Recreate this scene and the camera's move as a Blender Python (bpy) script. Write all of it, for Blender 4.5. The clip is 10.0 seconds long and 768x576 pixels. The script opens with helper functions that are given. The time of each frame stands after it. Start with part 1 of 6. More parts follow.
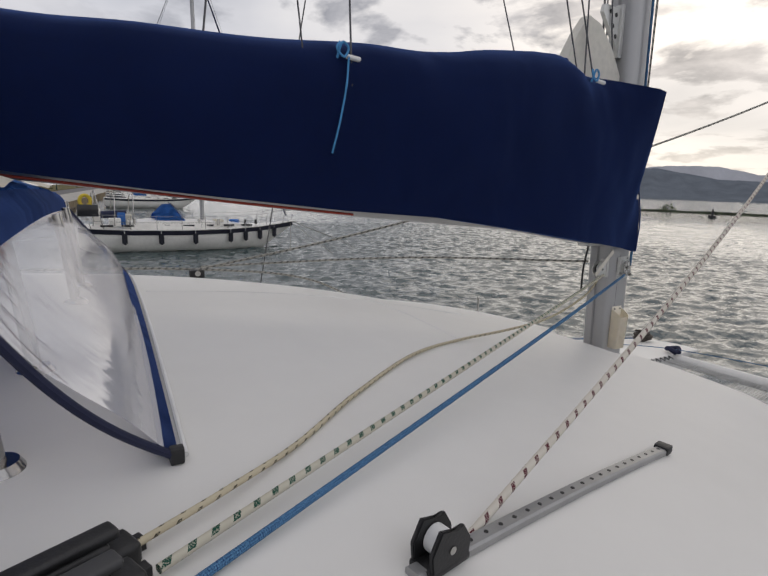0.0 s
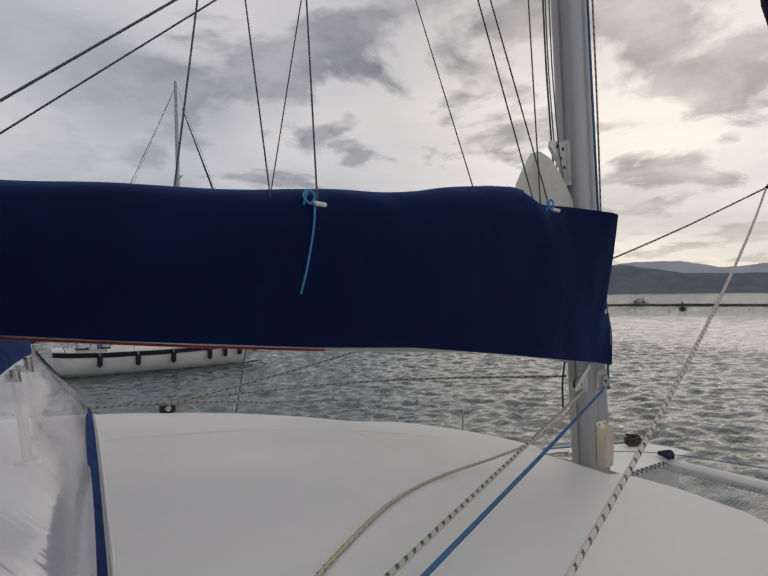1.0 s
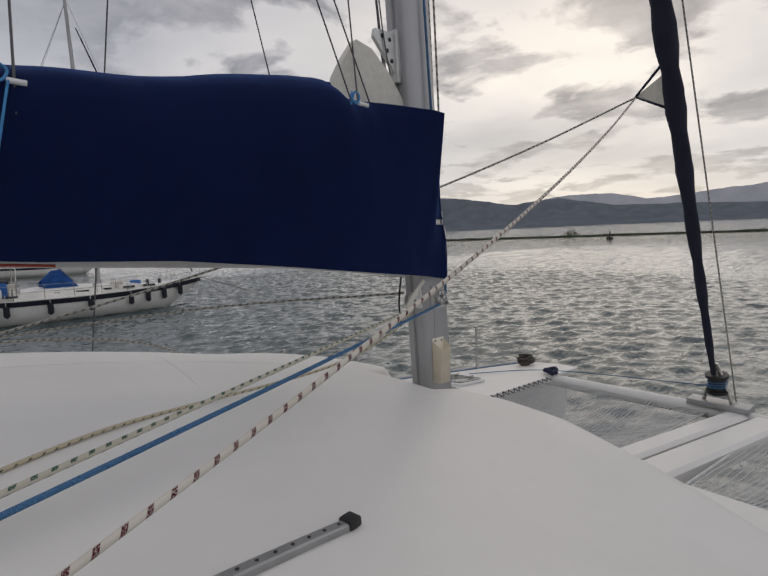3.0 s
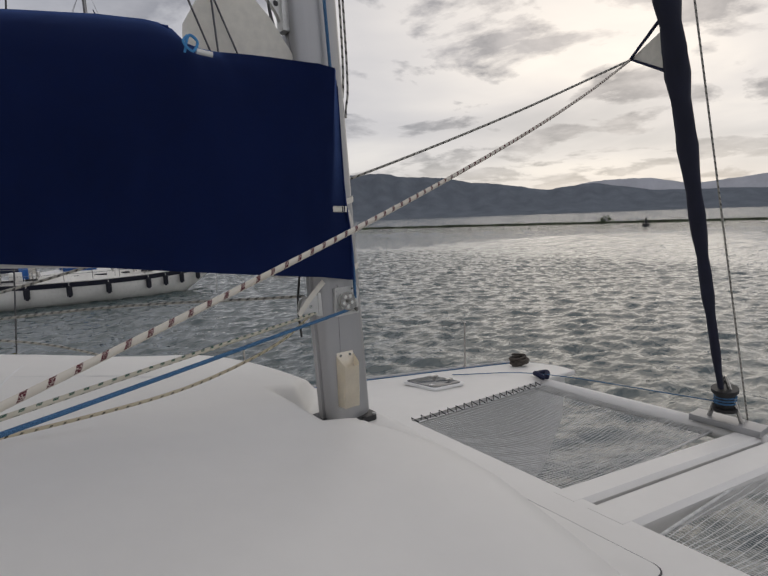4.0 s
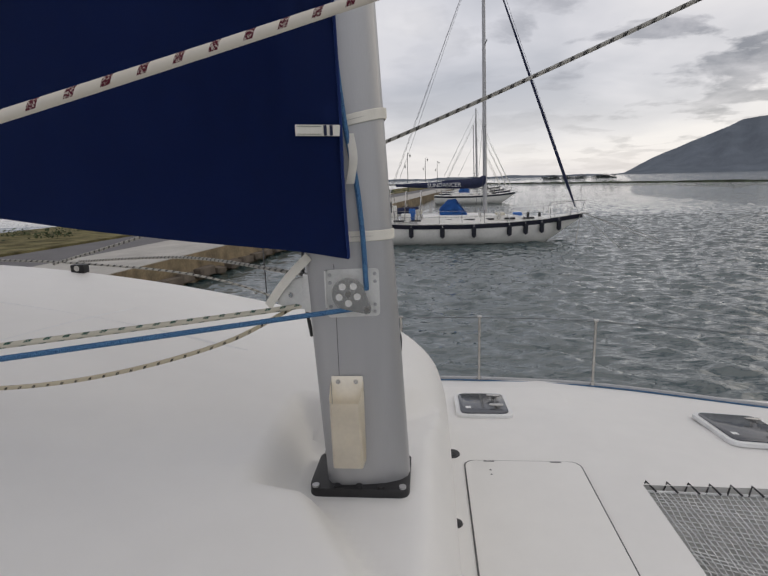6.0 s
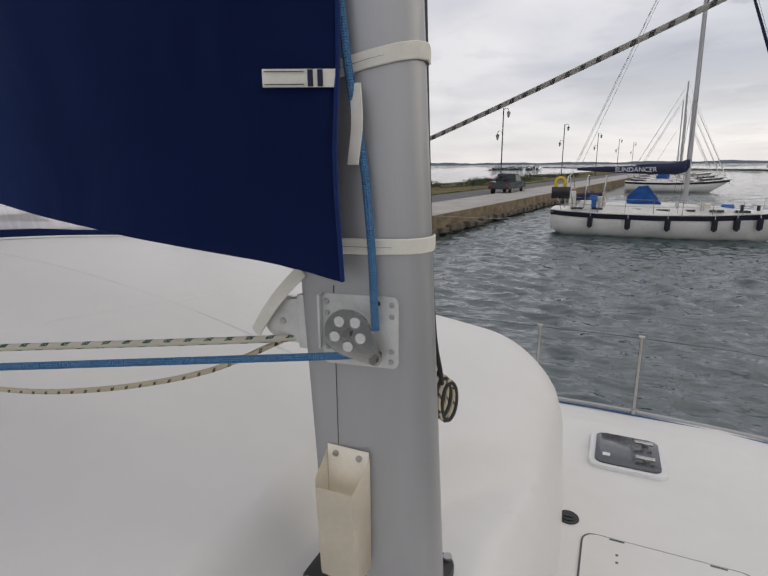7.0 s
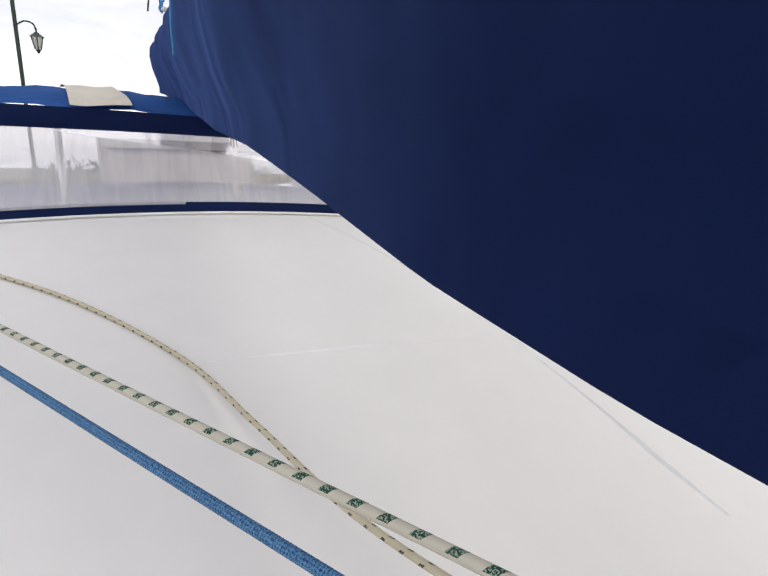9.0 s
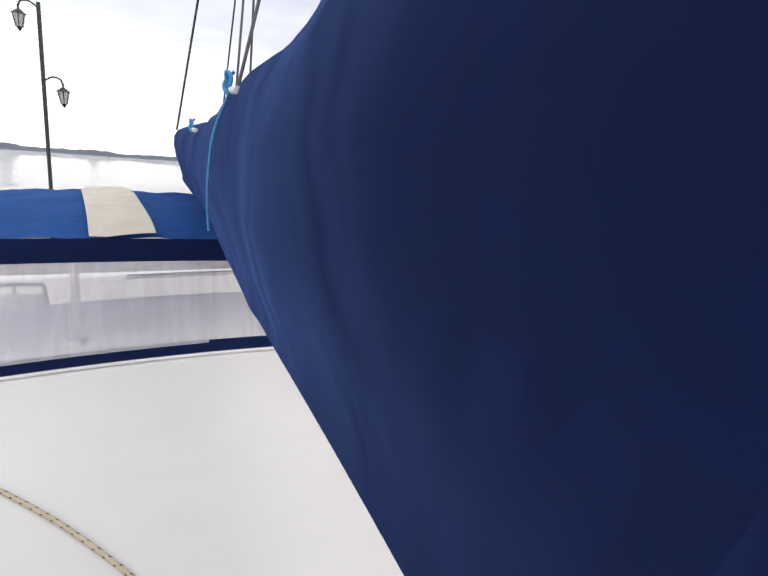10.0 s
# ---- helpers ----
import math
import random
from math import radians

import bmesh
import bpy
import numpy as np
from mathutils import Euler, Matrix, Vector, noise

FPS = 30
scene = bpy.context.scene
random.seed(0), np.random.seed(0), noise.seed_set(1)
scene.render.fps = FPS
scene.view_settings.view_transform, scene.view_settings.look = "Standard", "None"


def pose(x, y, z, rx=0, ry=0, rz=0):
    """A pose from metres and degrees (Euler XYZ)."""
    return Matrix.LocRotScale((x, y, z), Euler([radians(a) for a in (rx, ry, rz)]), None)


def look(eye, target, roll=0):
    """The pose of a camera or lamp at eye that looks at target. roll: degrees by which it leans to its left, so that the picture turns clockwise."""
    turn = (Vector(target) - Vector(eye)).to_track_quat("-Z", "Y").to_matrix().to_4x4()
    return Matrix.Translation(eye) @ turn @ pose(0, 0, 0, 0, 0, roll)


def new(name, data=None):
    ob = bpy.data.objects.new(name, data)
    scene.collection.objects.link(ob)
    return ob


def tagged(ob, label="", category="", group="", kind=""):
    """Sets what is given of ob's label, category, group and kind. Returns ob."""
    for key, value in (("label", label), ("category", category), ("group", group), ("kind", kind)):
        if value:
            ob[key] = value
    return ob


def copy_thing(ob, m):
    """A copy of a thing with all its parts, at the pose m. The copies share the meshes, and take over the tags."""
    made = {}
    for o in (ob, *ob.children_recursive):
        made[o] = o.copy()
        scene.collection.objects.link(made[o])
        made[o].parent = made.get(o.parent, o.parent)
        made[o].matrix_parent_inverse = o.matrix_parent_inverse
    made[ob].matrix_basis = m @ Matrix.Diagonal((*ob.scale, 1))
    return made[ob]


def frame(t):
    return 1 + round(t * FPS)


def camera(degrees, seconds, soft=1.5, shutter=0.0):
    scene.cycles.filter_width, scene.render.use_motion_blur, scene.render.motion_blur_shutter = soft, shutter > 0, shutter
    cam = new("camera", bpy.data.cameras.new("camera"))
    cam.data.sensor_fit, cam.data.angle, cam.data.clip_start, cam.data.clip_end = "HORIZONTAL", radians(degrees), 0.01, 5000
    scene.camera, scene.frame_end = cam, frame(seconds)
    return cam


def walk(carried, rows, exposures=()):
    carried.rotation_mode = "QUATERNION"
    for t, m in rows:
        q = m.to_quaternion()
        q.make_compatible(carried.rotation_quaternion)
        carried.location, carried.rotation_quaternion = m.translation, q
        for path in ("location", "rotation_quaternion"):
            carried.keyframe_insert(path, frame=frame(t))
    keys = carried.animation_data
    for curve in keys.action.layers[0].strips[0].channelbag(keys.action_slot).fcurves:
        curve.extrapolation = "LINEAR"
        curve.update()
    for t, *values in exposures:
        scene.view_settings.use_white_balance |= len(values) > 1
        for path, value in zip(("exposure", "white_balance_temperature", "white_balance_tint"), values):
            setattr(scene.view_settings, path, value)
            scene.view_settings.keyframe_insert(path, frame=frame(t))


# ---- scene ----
cam = camera(73.9, 10.0)
PATH = [
    (0, (-2.934, -1.982, 1.067), (-1.897, -0.315, 0.684), 2.1),
    (0.5, (-2.9, -1.978, 1.18), (-1.713, -0.37, 1.093), 0.9),
    (1, (-2.884, -1.976, 1.18), (-1.773, -0.313, 1.21), -0.6),
    (1.5, (-2.979, -1.973, 1.183), (-2.084, -0.187, 1.263), -2.4),
    (2, (-2.829, -2.025, 1.139), (-1.785, -0.32, 1.164), -1.9),
    (2.5, (-2.429, -2.17, 1.059), (-1.169, -0.62, 0.965), -1.7),
    (3, (-2.17, -2.18, 1.023), (-0.896, -0.653, 0.808), -2.3),
    (4.5, (-0.803, -2.073, 1.019), (0.175, -0.356, 0.712), -1.7),
    (5, (-0.42, -1.956, 0.997), (0.142, -0.067, 0.656), -0.8),
    (6.5, (0.391, -1.168, 0.932), (-0.092, 0.723, 0.498), -1.9),
    (7, (0.422, -0.884, 0.936), (-0.383, 0.886, 0.468), -0.5),
    (7.5, (0.386, -0.632, 0.865), (-0.758, 0.899, 0.277), 0.4),
    (8, (0.267, -0.52, 0.825), (-1.074, 0.783, 0.114), 1.1),
    (8.2, (0.206, -0.514, 0.831), (-1.164, 0.737, 0.084), 2.5),
    (8.5, (0.125, -0.483, 0.907), (-1.322, 0.628, 0.089), 1.3),
    (8.7, (0.041, -0.517, 0.942), (-1.467, 0.571, 0.206), 2.3),
    (9, (-0.235, -0.544, 0.99), (-1.83, 0.505, 0.418), 3.5),
    (9.2, (-0.375, -0.543, 1.099), (-2.01, 0.5, 0.603), 3.2),
    (9.5, (-0.475, -0.548, 1.255), (-2.145, 0.453, 0.796), 4.2),
    (10, (-0.62, -0.503, 1.372), (-2.278, 0.534, 0.94), 4.1),
]
EXPOSURES = [(0, 0.44), (0.5, 0.12), (1.0, 0.12), (2.0, 0.2), (3.0, 0.14), (4.5, 0.27), (5.0, 0.35), (6.5, 0.52), (7.5, 0.6), (8.0, 0.66), (8.5, 0.84), (9.0, 1.26), (9.3, 1.38), (10.0, 1.42)]
walk(cam, [(t, look(e, g, r)) for t, e, g, r in PATH], EXPOSURES)

# ---------------------------------------------------------------- light
WATER = -2.45
SUN = Vector((0.80, 0.42, 0.42)).normalized()
SUN_EL, SUN_AZ = math.asin(SUN.z), math.atan2(SUN.x, SUN.y)


def sky_world():
    w = bpy.data.worlds.new("sky")
    scene.world = w
    w.use_nodes = True
    nt = w.node_tree
    nt.nodes.clear()
    N, L = nt.nodes.new, nt.links.new
    out, bg = N("ShaderNodeOutputWorld"), N("ShaderNodeBackground")
    sky = N("ShaderNodeTexSky")
    sky.sky_type, sky.sun_disc = "NISHITA", False
    sky.sun_elevation, sky.sun_rotation = SUN_EL, SUN_AZ
    dim = N("ShaderNodeVectorMath"); dim.operation = "SCALE"
    L(sky.outputs[0], dim.inputs[0]); dim.inputs[3].default_value = 0.11
    co = N("ShaderNodeTexCoord")
    sep = N("ShaderNodeSeparateXYZ"); L(co.outputs["Generated"], sep.inputs[0])
    up = N("ShaderNodeMath"); up.operation = "MAXIMUM"; L(sep.outputs[2], up.inputs[0]); up.inputs[1].default_value = 0.0
    den = N("ShaderNodeMath"); den.operation = "ADD"; L(up.outputs[0], den.inputs[0]); den.inputs[1].default_value = 0.16
    px = N("ShaderNodeMath"); px.operation = "DIVIDE"; L(sep.outputs[0], px.inputs[0]); L(den.outputs[0], px.inputs[1])
    py = N("ShaderNodeMath"); py.operation = "DIVIDE"; L(sep.outputs[1], py.inputs[0]); L(den.outputs[0], py.inputs[1])
    cv = N("ShaderNodeCombineXYZ"); L(px.outputs[0], cv.inputs[0]); L(py.outputs[0], cv.inputs[1])

    def noise_(scale, detail, rough, offset):
        off = N("ShaderNodeVectorMath"); off.operation = "ADD"; L(cv.outputs[0], off.inputs[0]); off.inputs[1].default_value = offset
        n = N("ShaderNodeTexNoise"); n.inputs["Scale"].default_value = scale
        n.inputs["Detail"].default_value = detail; n.inputs["Roughness"].default_value = rough
        n.inputs["Distortion"].default_value = 0.25
        L(off.outputs[0], n.inputs["Vector"])
        return n.outputs[0]

    def ramp(src, stops):
        r = N("ShaderNodeValToRGB")
        while len(r.color_ramp.elements) < len(stops):
            r.color_ramp.elements.new(0.5)
        for e, (p, c) in zip(r.color_ramp.elements, stops):
            e.position, e.color = p, (*c, 1)
        L(src, r.inputs[0])
        return r.outputs[0]

    veil = ramp(noise_(0.7, 5, 0.5, (3.1, 1.7, 0)), [(0.34, (0.44, 0.445, 0.485)), (0.48, (0.58, 0.575, 0.61)), (0.64, (0.74, 0.72, 0.725))])
    lump = ramp(noise_(1.9, 7, 0.55, (2.3, 5.9, 0)), [(0.505, (0, 0, 0)), (0.575, (0.92, 0.92, 0.92))])
    dark = ramp(noise_(2.6, 6, 0.6, (5.0, 2.0, 0)), [(0.36, (0.17, 0.175, 0.205)), (0.64, (0.42, 0.415, 0.45))])
    dot = N("ShaderNodeVectorMath"); dot.operation = "DOT_PRODUCT"; L(co.outputs["Generated"], dot.inputs[0]); dot.inputs[1].default_value = SUN
    turn = N("ShaderNodeMapRange"); L(dot.outputs["Value"], turn.inputs[0]); turn.inputs[1].default_value = -1.0
    broken = ramp(turn.outputs[0], [(0.76, (0.12, 0.12, 0.12)), (0.90, (1, 1, 1))])
    cover = N("ShaderNodeMix"); cover.data_type = "RGBA"; cover.blend_type = "MULTIPLY"; cover.inputs[0].default_value = 1
    L(lump, cover.inputs[6]); L(broken, cover.inputs[7])
    m1 = N("ShaderNodeMix"); m1.data_type = "RGBA"
    L(cover.outputs[2], m1.inputs[0]); L(veil, m1.inputs[6]); L(dark, m1.inputs[7])
    # clouds are brightest round the veiled sun
    glow = ramp(turn.outputs[0], [(0.0, (0.70, 0.70, 0.72)), (0.45, (0.80, 0.80, 0.83)), (0.80, (1.0, 1.0, 1.0)), (0.95, (1.08, 1.05, 1.0)), (1.0, (1.45, 1.36, 1.2))])
    m2 = N("ShaderNodeMix"); m2.data_type = "RGBA"; m2.blend_type = "MULTIPLY"; m2.inputs[0].default_value = 1
    L(m1.outputs[2], m2.inputs[6]); L(glow, m2.inputs[7])
    # the overcast is thinner, so brighter, over the open water abeam
    side = N("ShaderNodeMapRange"); L(sep.outputs[1], side.inputs[0])
    side.inputs[1].default_value, side.inputs[2].default_value, side.inputs[3].default_value, side.inputs[4].default_value = -1.0, 0.1, 1.4, 1.0
    thin = N("ShaderNodeVectorMath"); thin.operation = "SCALE"; L(m2.outputs[2], thin.inputs[0]); L(side.outputs[0], thin.inputs[3])
    hz = ramp(sep.outputs[2], [(0.0, (1, 1, 1)), (0.16, (0, 0, 0))])
    m3 = N("ShaderNodeMix"); m3.data_type = "RGBA"; m3.inputs[7].default_value = (0.80, 0.76, 0.735, 1)
    half = N("ShaderNodeMath"); half.operation = "MULTIPLY"; L(hz, half.inputs[0]); half.inputs[1].default_value = 0.6
    L(half.outputs[0], m3.inputs[0]); L(thin.outputs[0], m3.inputs[6])
    m4 = N("ShaderNodeMix"); m4.data_type = "RGBA"; m4.inputs[0].default_value = 0.92
    L(dim.outputs[0], m4.inputs[6]); L(m3.outputs[2], m4.inputs[7])
    L(m4.outputs[2], bg.inputs[0]); bg.inputs[1].default_value = 0.85
    L(bg.outputs[0], out.inputs[0])


sky_world()
sun_data = bpy.data.lights.new("sun", "SUN")
sun_data.energy, sun_data.angle, sun_data.color = 0.12, radians(50), (1.0, 0.92, 0.80)
sun_lamp = new("sun", sun_data)
sun_lamp.matrix_world = look(SUN * 50, (0, 0, 0))


# ---------------------------------------------------------------- materials
def material(name, color, rough=0.5, metal=0.0, var=0.08, scale=6.0, bump=0.0, bscale=60.0, color2=None, stretch=None, spec=0.5, coat=0.0, rvar=0.08):
    """Principled surface with variation at two scales and a fine relief, in object space metres."""
    m = bpy.data.materials.new(name)
    m.use_nodes = True
    nt = m.node_tree
    N, L = nt.nodes.new, nt.links.new
    b = nt.nodes["Principled BSDF"]
    b.inputs["Roughness"].default_value, b.inputs["Metallic"].default_value = rough, metal
    b.inputs["Specular IOR Level"].default_value = spec
    b.inputs["Coat Weight"].default_value = coat
    co = N("ShaderNodeTexCoord")
    src = co.outputs["Object"]
    if stretch:
        mp = N("ShaderNodeMapping"); mp.inputs["Scale"].default_value = stretch
        L(src, mp.inputs[0]); src = mp.outputs[0]
    big = N("ShaderNodeTexNoise"); big.inputs["Scale"].default_value = scale; big.inputs["Detail"].default_value = 5
    fine = N("ShaderNodeTexNoise"); fine.inputs["Scale"].default_value = scale * 9; fine.inputs["Detail"].default_value = 4
    L(src, big.inputs["Vector"]); L(src, fine.inputs["Vector"])
    add = N("ShaderNodeMath"); add.operation = "MULTIPLY_ADD"; L(fine.outputs[0], add.inputs[0]); add.inputs[1].default_value = 0.45; L(big.outputs[0], add.inputs[2])
    r = N("ShaderNodeValToRGB"); L(add.outputs[0], r.inputs[0])
    c2 = color2 or tuple(max(0, c * (1 - 2.2 * var)) for c in color)
    r.color_ramp.elements[0].position, r.color_ramp.elements[0].color = 0.45, (*c2, 1)
    r.color_ramp.elements[1].position, r.color_ramp.elements[1].color = 0.98, (*[min(1, c * (1 + var)) for c in color], 1)
    L(r.outputs[0], b.inputs["Base Color"])
    rr = N("ShaderNodeMapRange"); L(fine.outputs[0], rr.inputs[0])
    rr.inputs[3].default_value, rr.inputs[4].default_value = max(0.02, rough - rvar), min(1, rough + rvar)
    L(rr.outputs[0], b.inputs["Roughness"])
    if bump:
        t = N("ShaderNodeTexNoise"); t.inputs["Scale"].default_value = bscale; t.inputs["Detail"].default_value = 5
        L(src, t.inputs["Vector"])
        bp = N("ShaderNodeBump"); bp.inputs["Strength"].default_value = bump; bp.inputs["Distance"].default_value = 0.01
        L(t.outputs[0], bp.inputs["Height"]); L(bp.outputs[0], b.inputs["Normal"])
    return m


def rope_material(name, base, fleck, along, around, fill, weave=1.0):
    """Braided rope: crossing strands in relief, with dark tracer flecks. u runs in metres along the rope, v once round it."""
    m = bpy.data.materials.new(name)
    m.use_nodes = True
    nt = m.node_tree
    N, L = nt.nodes.new, nt.links.new
    b = nt.nodes["Principled BSDF"]; b.inputs["Roughness"].default_value = 0.85; b.inputs["Specular IOR Level"].default_value = 0.2
    uv = N("ShaderNodeUVMap")
    mp = N("ShaderNodeMapping"); mp.inputs["Scale"].default_value = (160, 8, 1); mp.inputs["Rotation"].default_value = (0, 0, 0)
    L(uv.outputs[0], mp.inputs[0])
    ck = N("ShaderNodeTexChecker"); ck.inputs["Scale"].default_value = 1.0
    L(mp.outputs[0], ck.inputs["Vector"])
    if along == 0:
        mp.inputs["Rotation"].default_value, mp.inputs["Scale"].default_value = (0, 0, radians(45)), (330, 15, 1)
    sp = N("ShaderNodeSeparateXYZ"); L(uv.outputs[0], sp.inputs[0])

    def math_(op, a, bb=None):
        n = N("ShaderNodeMath"); n.operation = op
        for i, v in enumerate((a, bb)):
            if v is None:
                continue
            if isinstance(v, (int, float)):
                n.inputs[i].default_value = v
            else:
                L(v, n.inputs[i])
        return n.outputs[0]
    row = math_("FLOOR", math_("MULTIPLY", sp.outputs[1], around))
    fv = math_("FRACT", math_("MULTIPLY", sp.outputs[1], around))
    u = math_("ADD", math_("MULTIPLY", sp.outputs[0], along), math_("MULTIPLY", fv, 0.4))
    fu = math_("FRACT", math_("ADD", u, math_("MULTIPLY", row, 0.5)))
    grain = N("ShaderNodeTexNoise"); grain.inputs["Scale"].default_value = 420; grain.inputs["Detail"].default_value = 2
    geo = N("ShaderNodeTexCoord"); L(geo.outputs["Object"], grain.inputs["Vector"])
    hit = math_("MULTIPLY", math_("LESS_THAN", fu, fill), math_("LESS_THAN", fv, 0.7))
    if along == 0:
        broken = math_("MINIMUM", math_("MAXIMUM", math_("ADD", math_("MULTIPLY", ck.outputs[1], 0.45), math_("MULTIPLY", math_("SUBTRACT", grain.outputs[0], 0.42), 2.6)), 0.0), 1.0)
    else:
        broken = math_("MULTIPLY", hit, math_("MINIMUM", math_("ADD", math_("MULTIPLY", math_("GREATER_THAN", grain.outputs[0], 0.46), 0.6), 0.4), 1.0))
    mix = N("ShaderNodeMix"); mix.data_type = "RGBA"
    L(broken, mix.inputs[0]); mix.inputs[6].default_value, mix.inputs[7].default_value = (*base, 1), (*fleck, 1)
    nz = N("ShaderNodeTexNoise"); nz.inputs["Scale"].default_value = 14
    dirt = N("ShaderNodeMix"); dirt.data_type = "RGBA"; dirt.blend_type = "MULTIPLY"
    L(math_("MULTIPLY", nz.outputs[0], 0.5), dirt.inputs[0]); L(mix.outputs[2], dirt.inputs[6]); dirt.inputs[7].default_value = (0.62, 0.58, 0.5, 1)
    L(dirt.outputs[2], b.inputs["Base Color"])
    bp = N("ShaderNodeBump"); bp.inputs["Strength"].default_value = 0.5 * weave; bp.inputs["Distance"].default_value = 0.002
    L(ck.outputs[1], bp.inputs["Height"]); L(bp.outputs[0], b.inputs["Normal"])
    return m


def water_material():
    m = bpy.data.materials.new("sea_water")
    m.use_nodes = True
    nt = m.node_tree
    N, L = nt.nodes.new, nt.links.new
    b = nt.nodes["Principled BSDF"]
    b.inputs["Roughness"].default_value = 0.02
    b.inputs["IOR"].default_value = 1.85
    co = N("ShaderNodeTexCoord")
    big = N("ShaderNodeTexNoise"); big.inputs["Scale"].default_value = 0.06; big.inputs["Detail"].default_value = 3
    L(co.outputs["Object"], big.inputs["Vector"])
    r = N("ShaderNodeValToRGB"); L(big.outputs[0], r.inputs[0])
    r.color_ramp.elements[0].color, r.color_ramp.elements[1].color = (0.024, 0.046, 0.048, 1), (0.044, 0.074, 0.076, 1)
    L(r.outputs[0], b.inputs["Base Color"])
    hs = []
    for sc, st, rot in ((1.5, (0.5, 1, 1), 0.12), (4.6, (0.5, 1, 1), -0.1), (10.0, (0.6, 1, 1), 0.25)):
        mp = N("ShaderNodeMapping"); mp.inputs["Scale"].default_value = st; mp.inputs["Rotation"].default_value = (0, 0, rot)
        L(co.outputs["Object"], mp.inputs[0])
        n = N("ShaderNodeTexNoise"); n.inputs["Scale"].default_value = sc; n.inputs["Detail"].default_value = 0.8; n.inputs["Distortion"].default_value = 0.15
        L(mp.outputs[0], n.inputs["Vector"]); hs.append(n.outputs[0])
    nrm = None
    for h, d in zip(hs, (0.085, 0.052, 0.018)):
        bp = N("ShaderNodeBump"); bp.inputs["Strength"].default_value = 1.0; bp.inputs["Distance"].default_value = d
        L(h, bp.inputs["Height"])
        if nrm:
            L(nrm, bp.inputs["Normal"])
        nrm = bp.outputs[0]
    L(nrm, b.inputs["Normal"])
    return m


def vinyl_material():
    """Clear, slightly clouded and scuffed window vinyl."""
    m = bpy.data.materials.new("clear_vinyl")
    m.use_nodes = True
    nt = m.node_tree
    N, L = nt.nodes.new, nt.links.new
    nt.nodes.clear()
    out = N("ShaderNodeOutputMaterial")
    tr, gl, df = N("ShaderNodeBsdfTransparent"), N("ShaderNodeBsdfGlossy"), N("ShaderNodeBsdfDiffuse")
    tr.inputs[0].default_value = (0.88, 0.86, 0.87, 1); gl.inputs[0].default_value = (0.9, 0.9, 0.92, 1)
    gl.inputs["Roughness"].default_value = 0.07; df.inputs[0].default_value = (0.90, 0.89, 0.93, 1)
    co = N("ShaderNodeTexCoord")
    mp = N("ShaderNodeMapping"); mp.vector_type = "TEXTURE"; mp.inputs["Scale"].default_value = (0.5, 0.60, 0.07); mp.inputs["Rotation"].default_value = (radians(84), 0, 0); L(co.outputs["Object"], mp.inputs[0])
    n = N("ShaderNodeTexNoise"); n.inputs["Scale"].default_value = 1.1; n.inputs["Detail"].default_value = 3; n.inputs["Distortion"].default_value = 1.2
    L(mp.outputs[0], n.inputs["Vector"])
    mr = N("ShaderNodeMapRange"); L(n.outputs[0], mr.inputs[0]); mr.inputs[1].default_value, mr.inputs[2].default_value = 0.42, 0.58
    mr.inputs[3].default_value, mr.inputs[4].default_value = 0.33, 0.37
    bp = N("ShaderNodeBump"); bp.inputs["Strength"].default_value = 0.10; bp.inputs["Distance"].default_value = 0.01
    L(n.outputs[0], bp.inputs["Height"]); L(bp.outputs[0], gl.inputs["Normal"])
    a, c = N("ShaderNodeMixShader"), N("ShaderNodeMixShader")
    L(mr.outputs[0], a.inputs[0]); L(tr.outputs[0], a.inputs[1]); L(df.outputs[0], a.inputs[2])
    lw = N("ShaderNodeFresnel"); lw.inputs[0].default_value = 1.55
    lw2 = N("ShaderNodeMath"); lw2.operation = "MULTIPLY"; L(lw.outputs[0], lw2.inputs[0]); lw2.inputs[1].default_value = 0.4
    L(lw2.outputs[0], c.inputs[0]); L(a.outputs[0], c.inputs[1]); L(gl.outputs[0], c.inputs[2])
    L(c.outputs[0], out.inputs[0])
    return m


GEL = material("white_gelcoat", (0.75, 0.737, 0.70), 0.42, var=0.025, scale=0.9, bump=0.006, bscale=160, rvar=0.04, spec=0.32)
NAVY = material("navy_canvas", (0.0090, 0.0215, 0.098), 0.88, var=0.07, scale=3, bump=0.07, bscale=900, spec=0.2)


def folds(m, scale, stretch, depth):
    """Soft creases in canvas, under its weave."""
    nt = m.node_tree
    N, L = nt.nodes.new, nt.links.new
    co, mp, n, bp = N("ShaderNodeTexCoord"), N("ShaderNodeMapping"), N("ShaderNodeTexNoise"), N("ShaderNodeBump")
    mp.inputs["Scale"].default_value = stretch
    n.inputs["Scale"].default_value, n.inputs["Detail"].default_value, n.inputs["Distortion"].default_value = scale, 1.5, 0.8
    bp.inputs["Strength"].default_value, bp.inputs["Distance"].default_value = 0.6, depth
    L(co.outputs["Object"], mp.inputs[0]); L(mp.outputs[0], n.inputs["Vector"]); L(n.outputs[0], bp.inputs["Height"])
    weave = [q for q in nt.nodes if q.bl_idname == "ShaderNodeBump" and q != bp][0]
    L(bp.outputs[0], weave.inputs["Normal"])


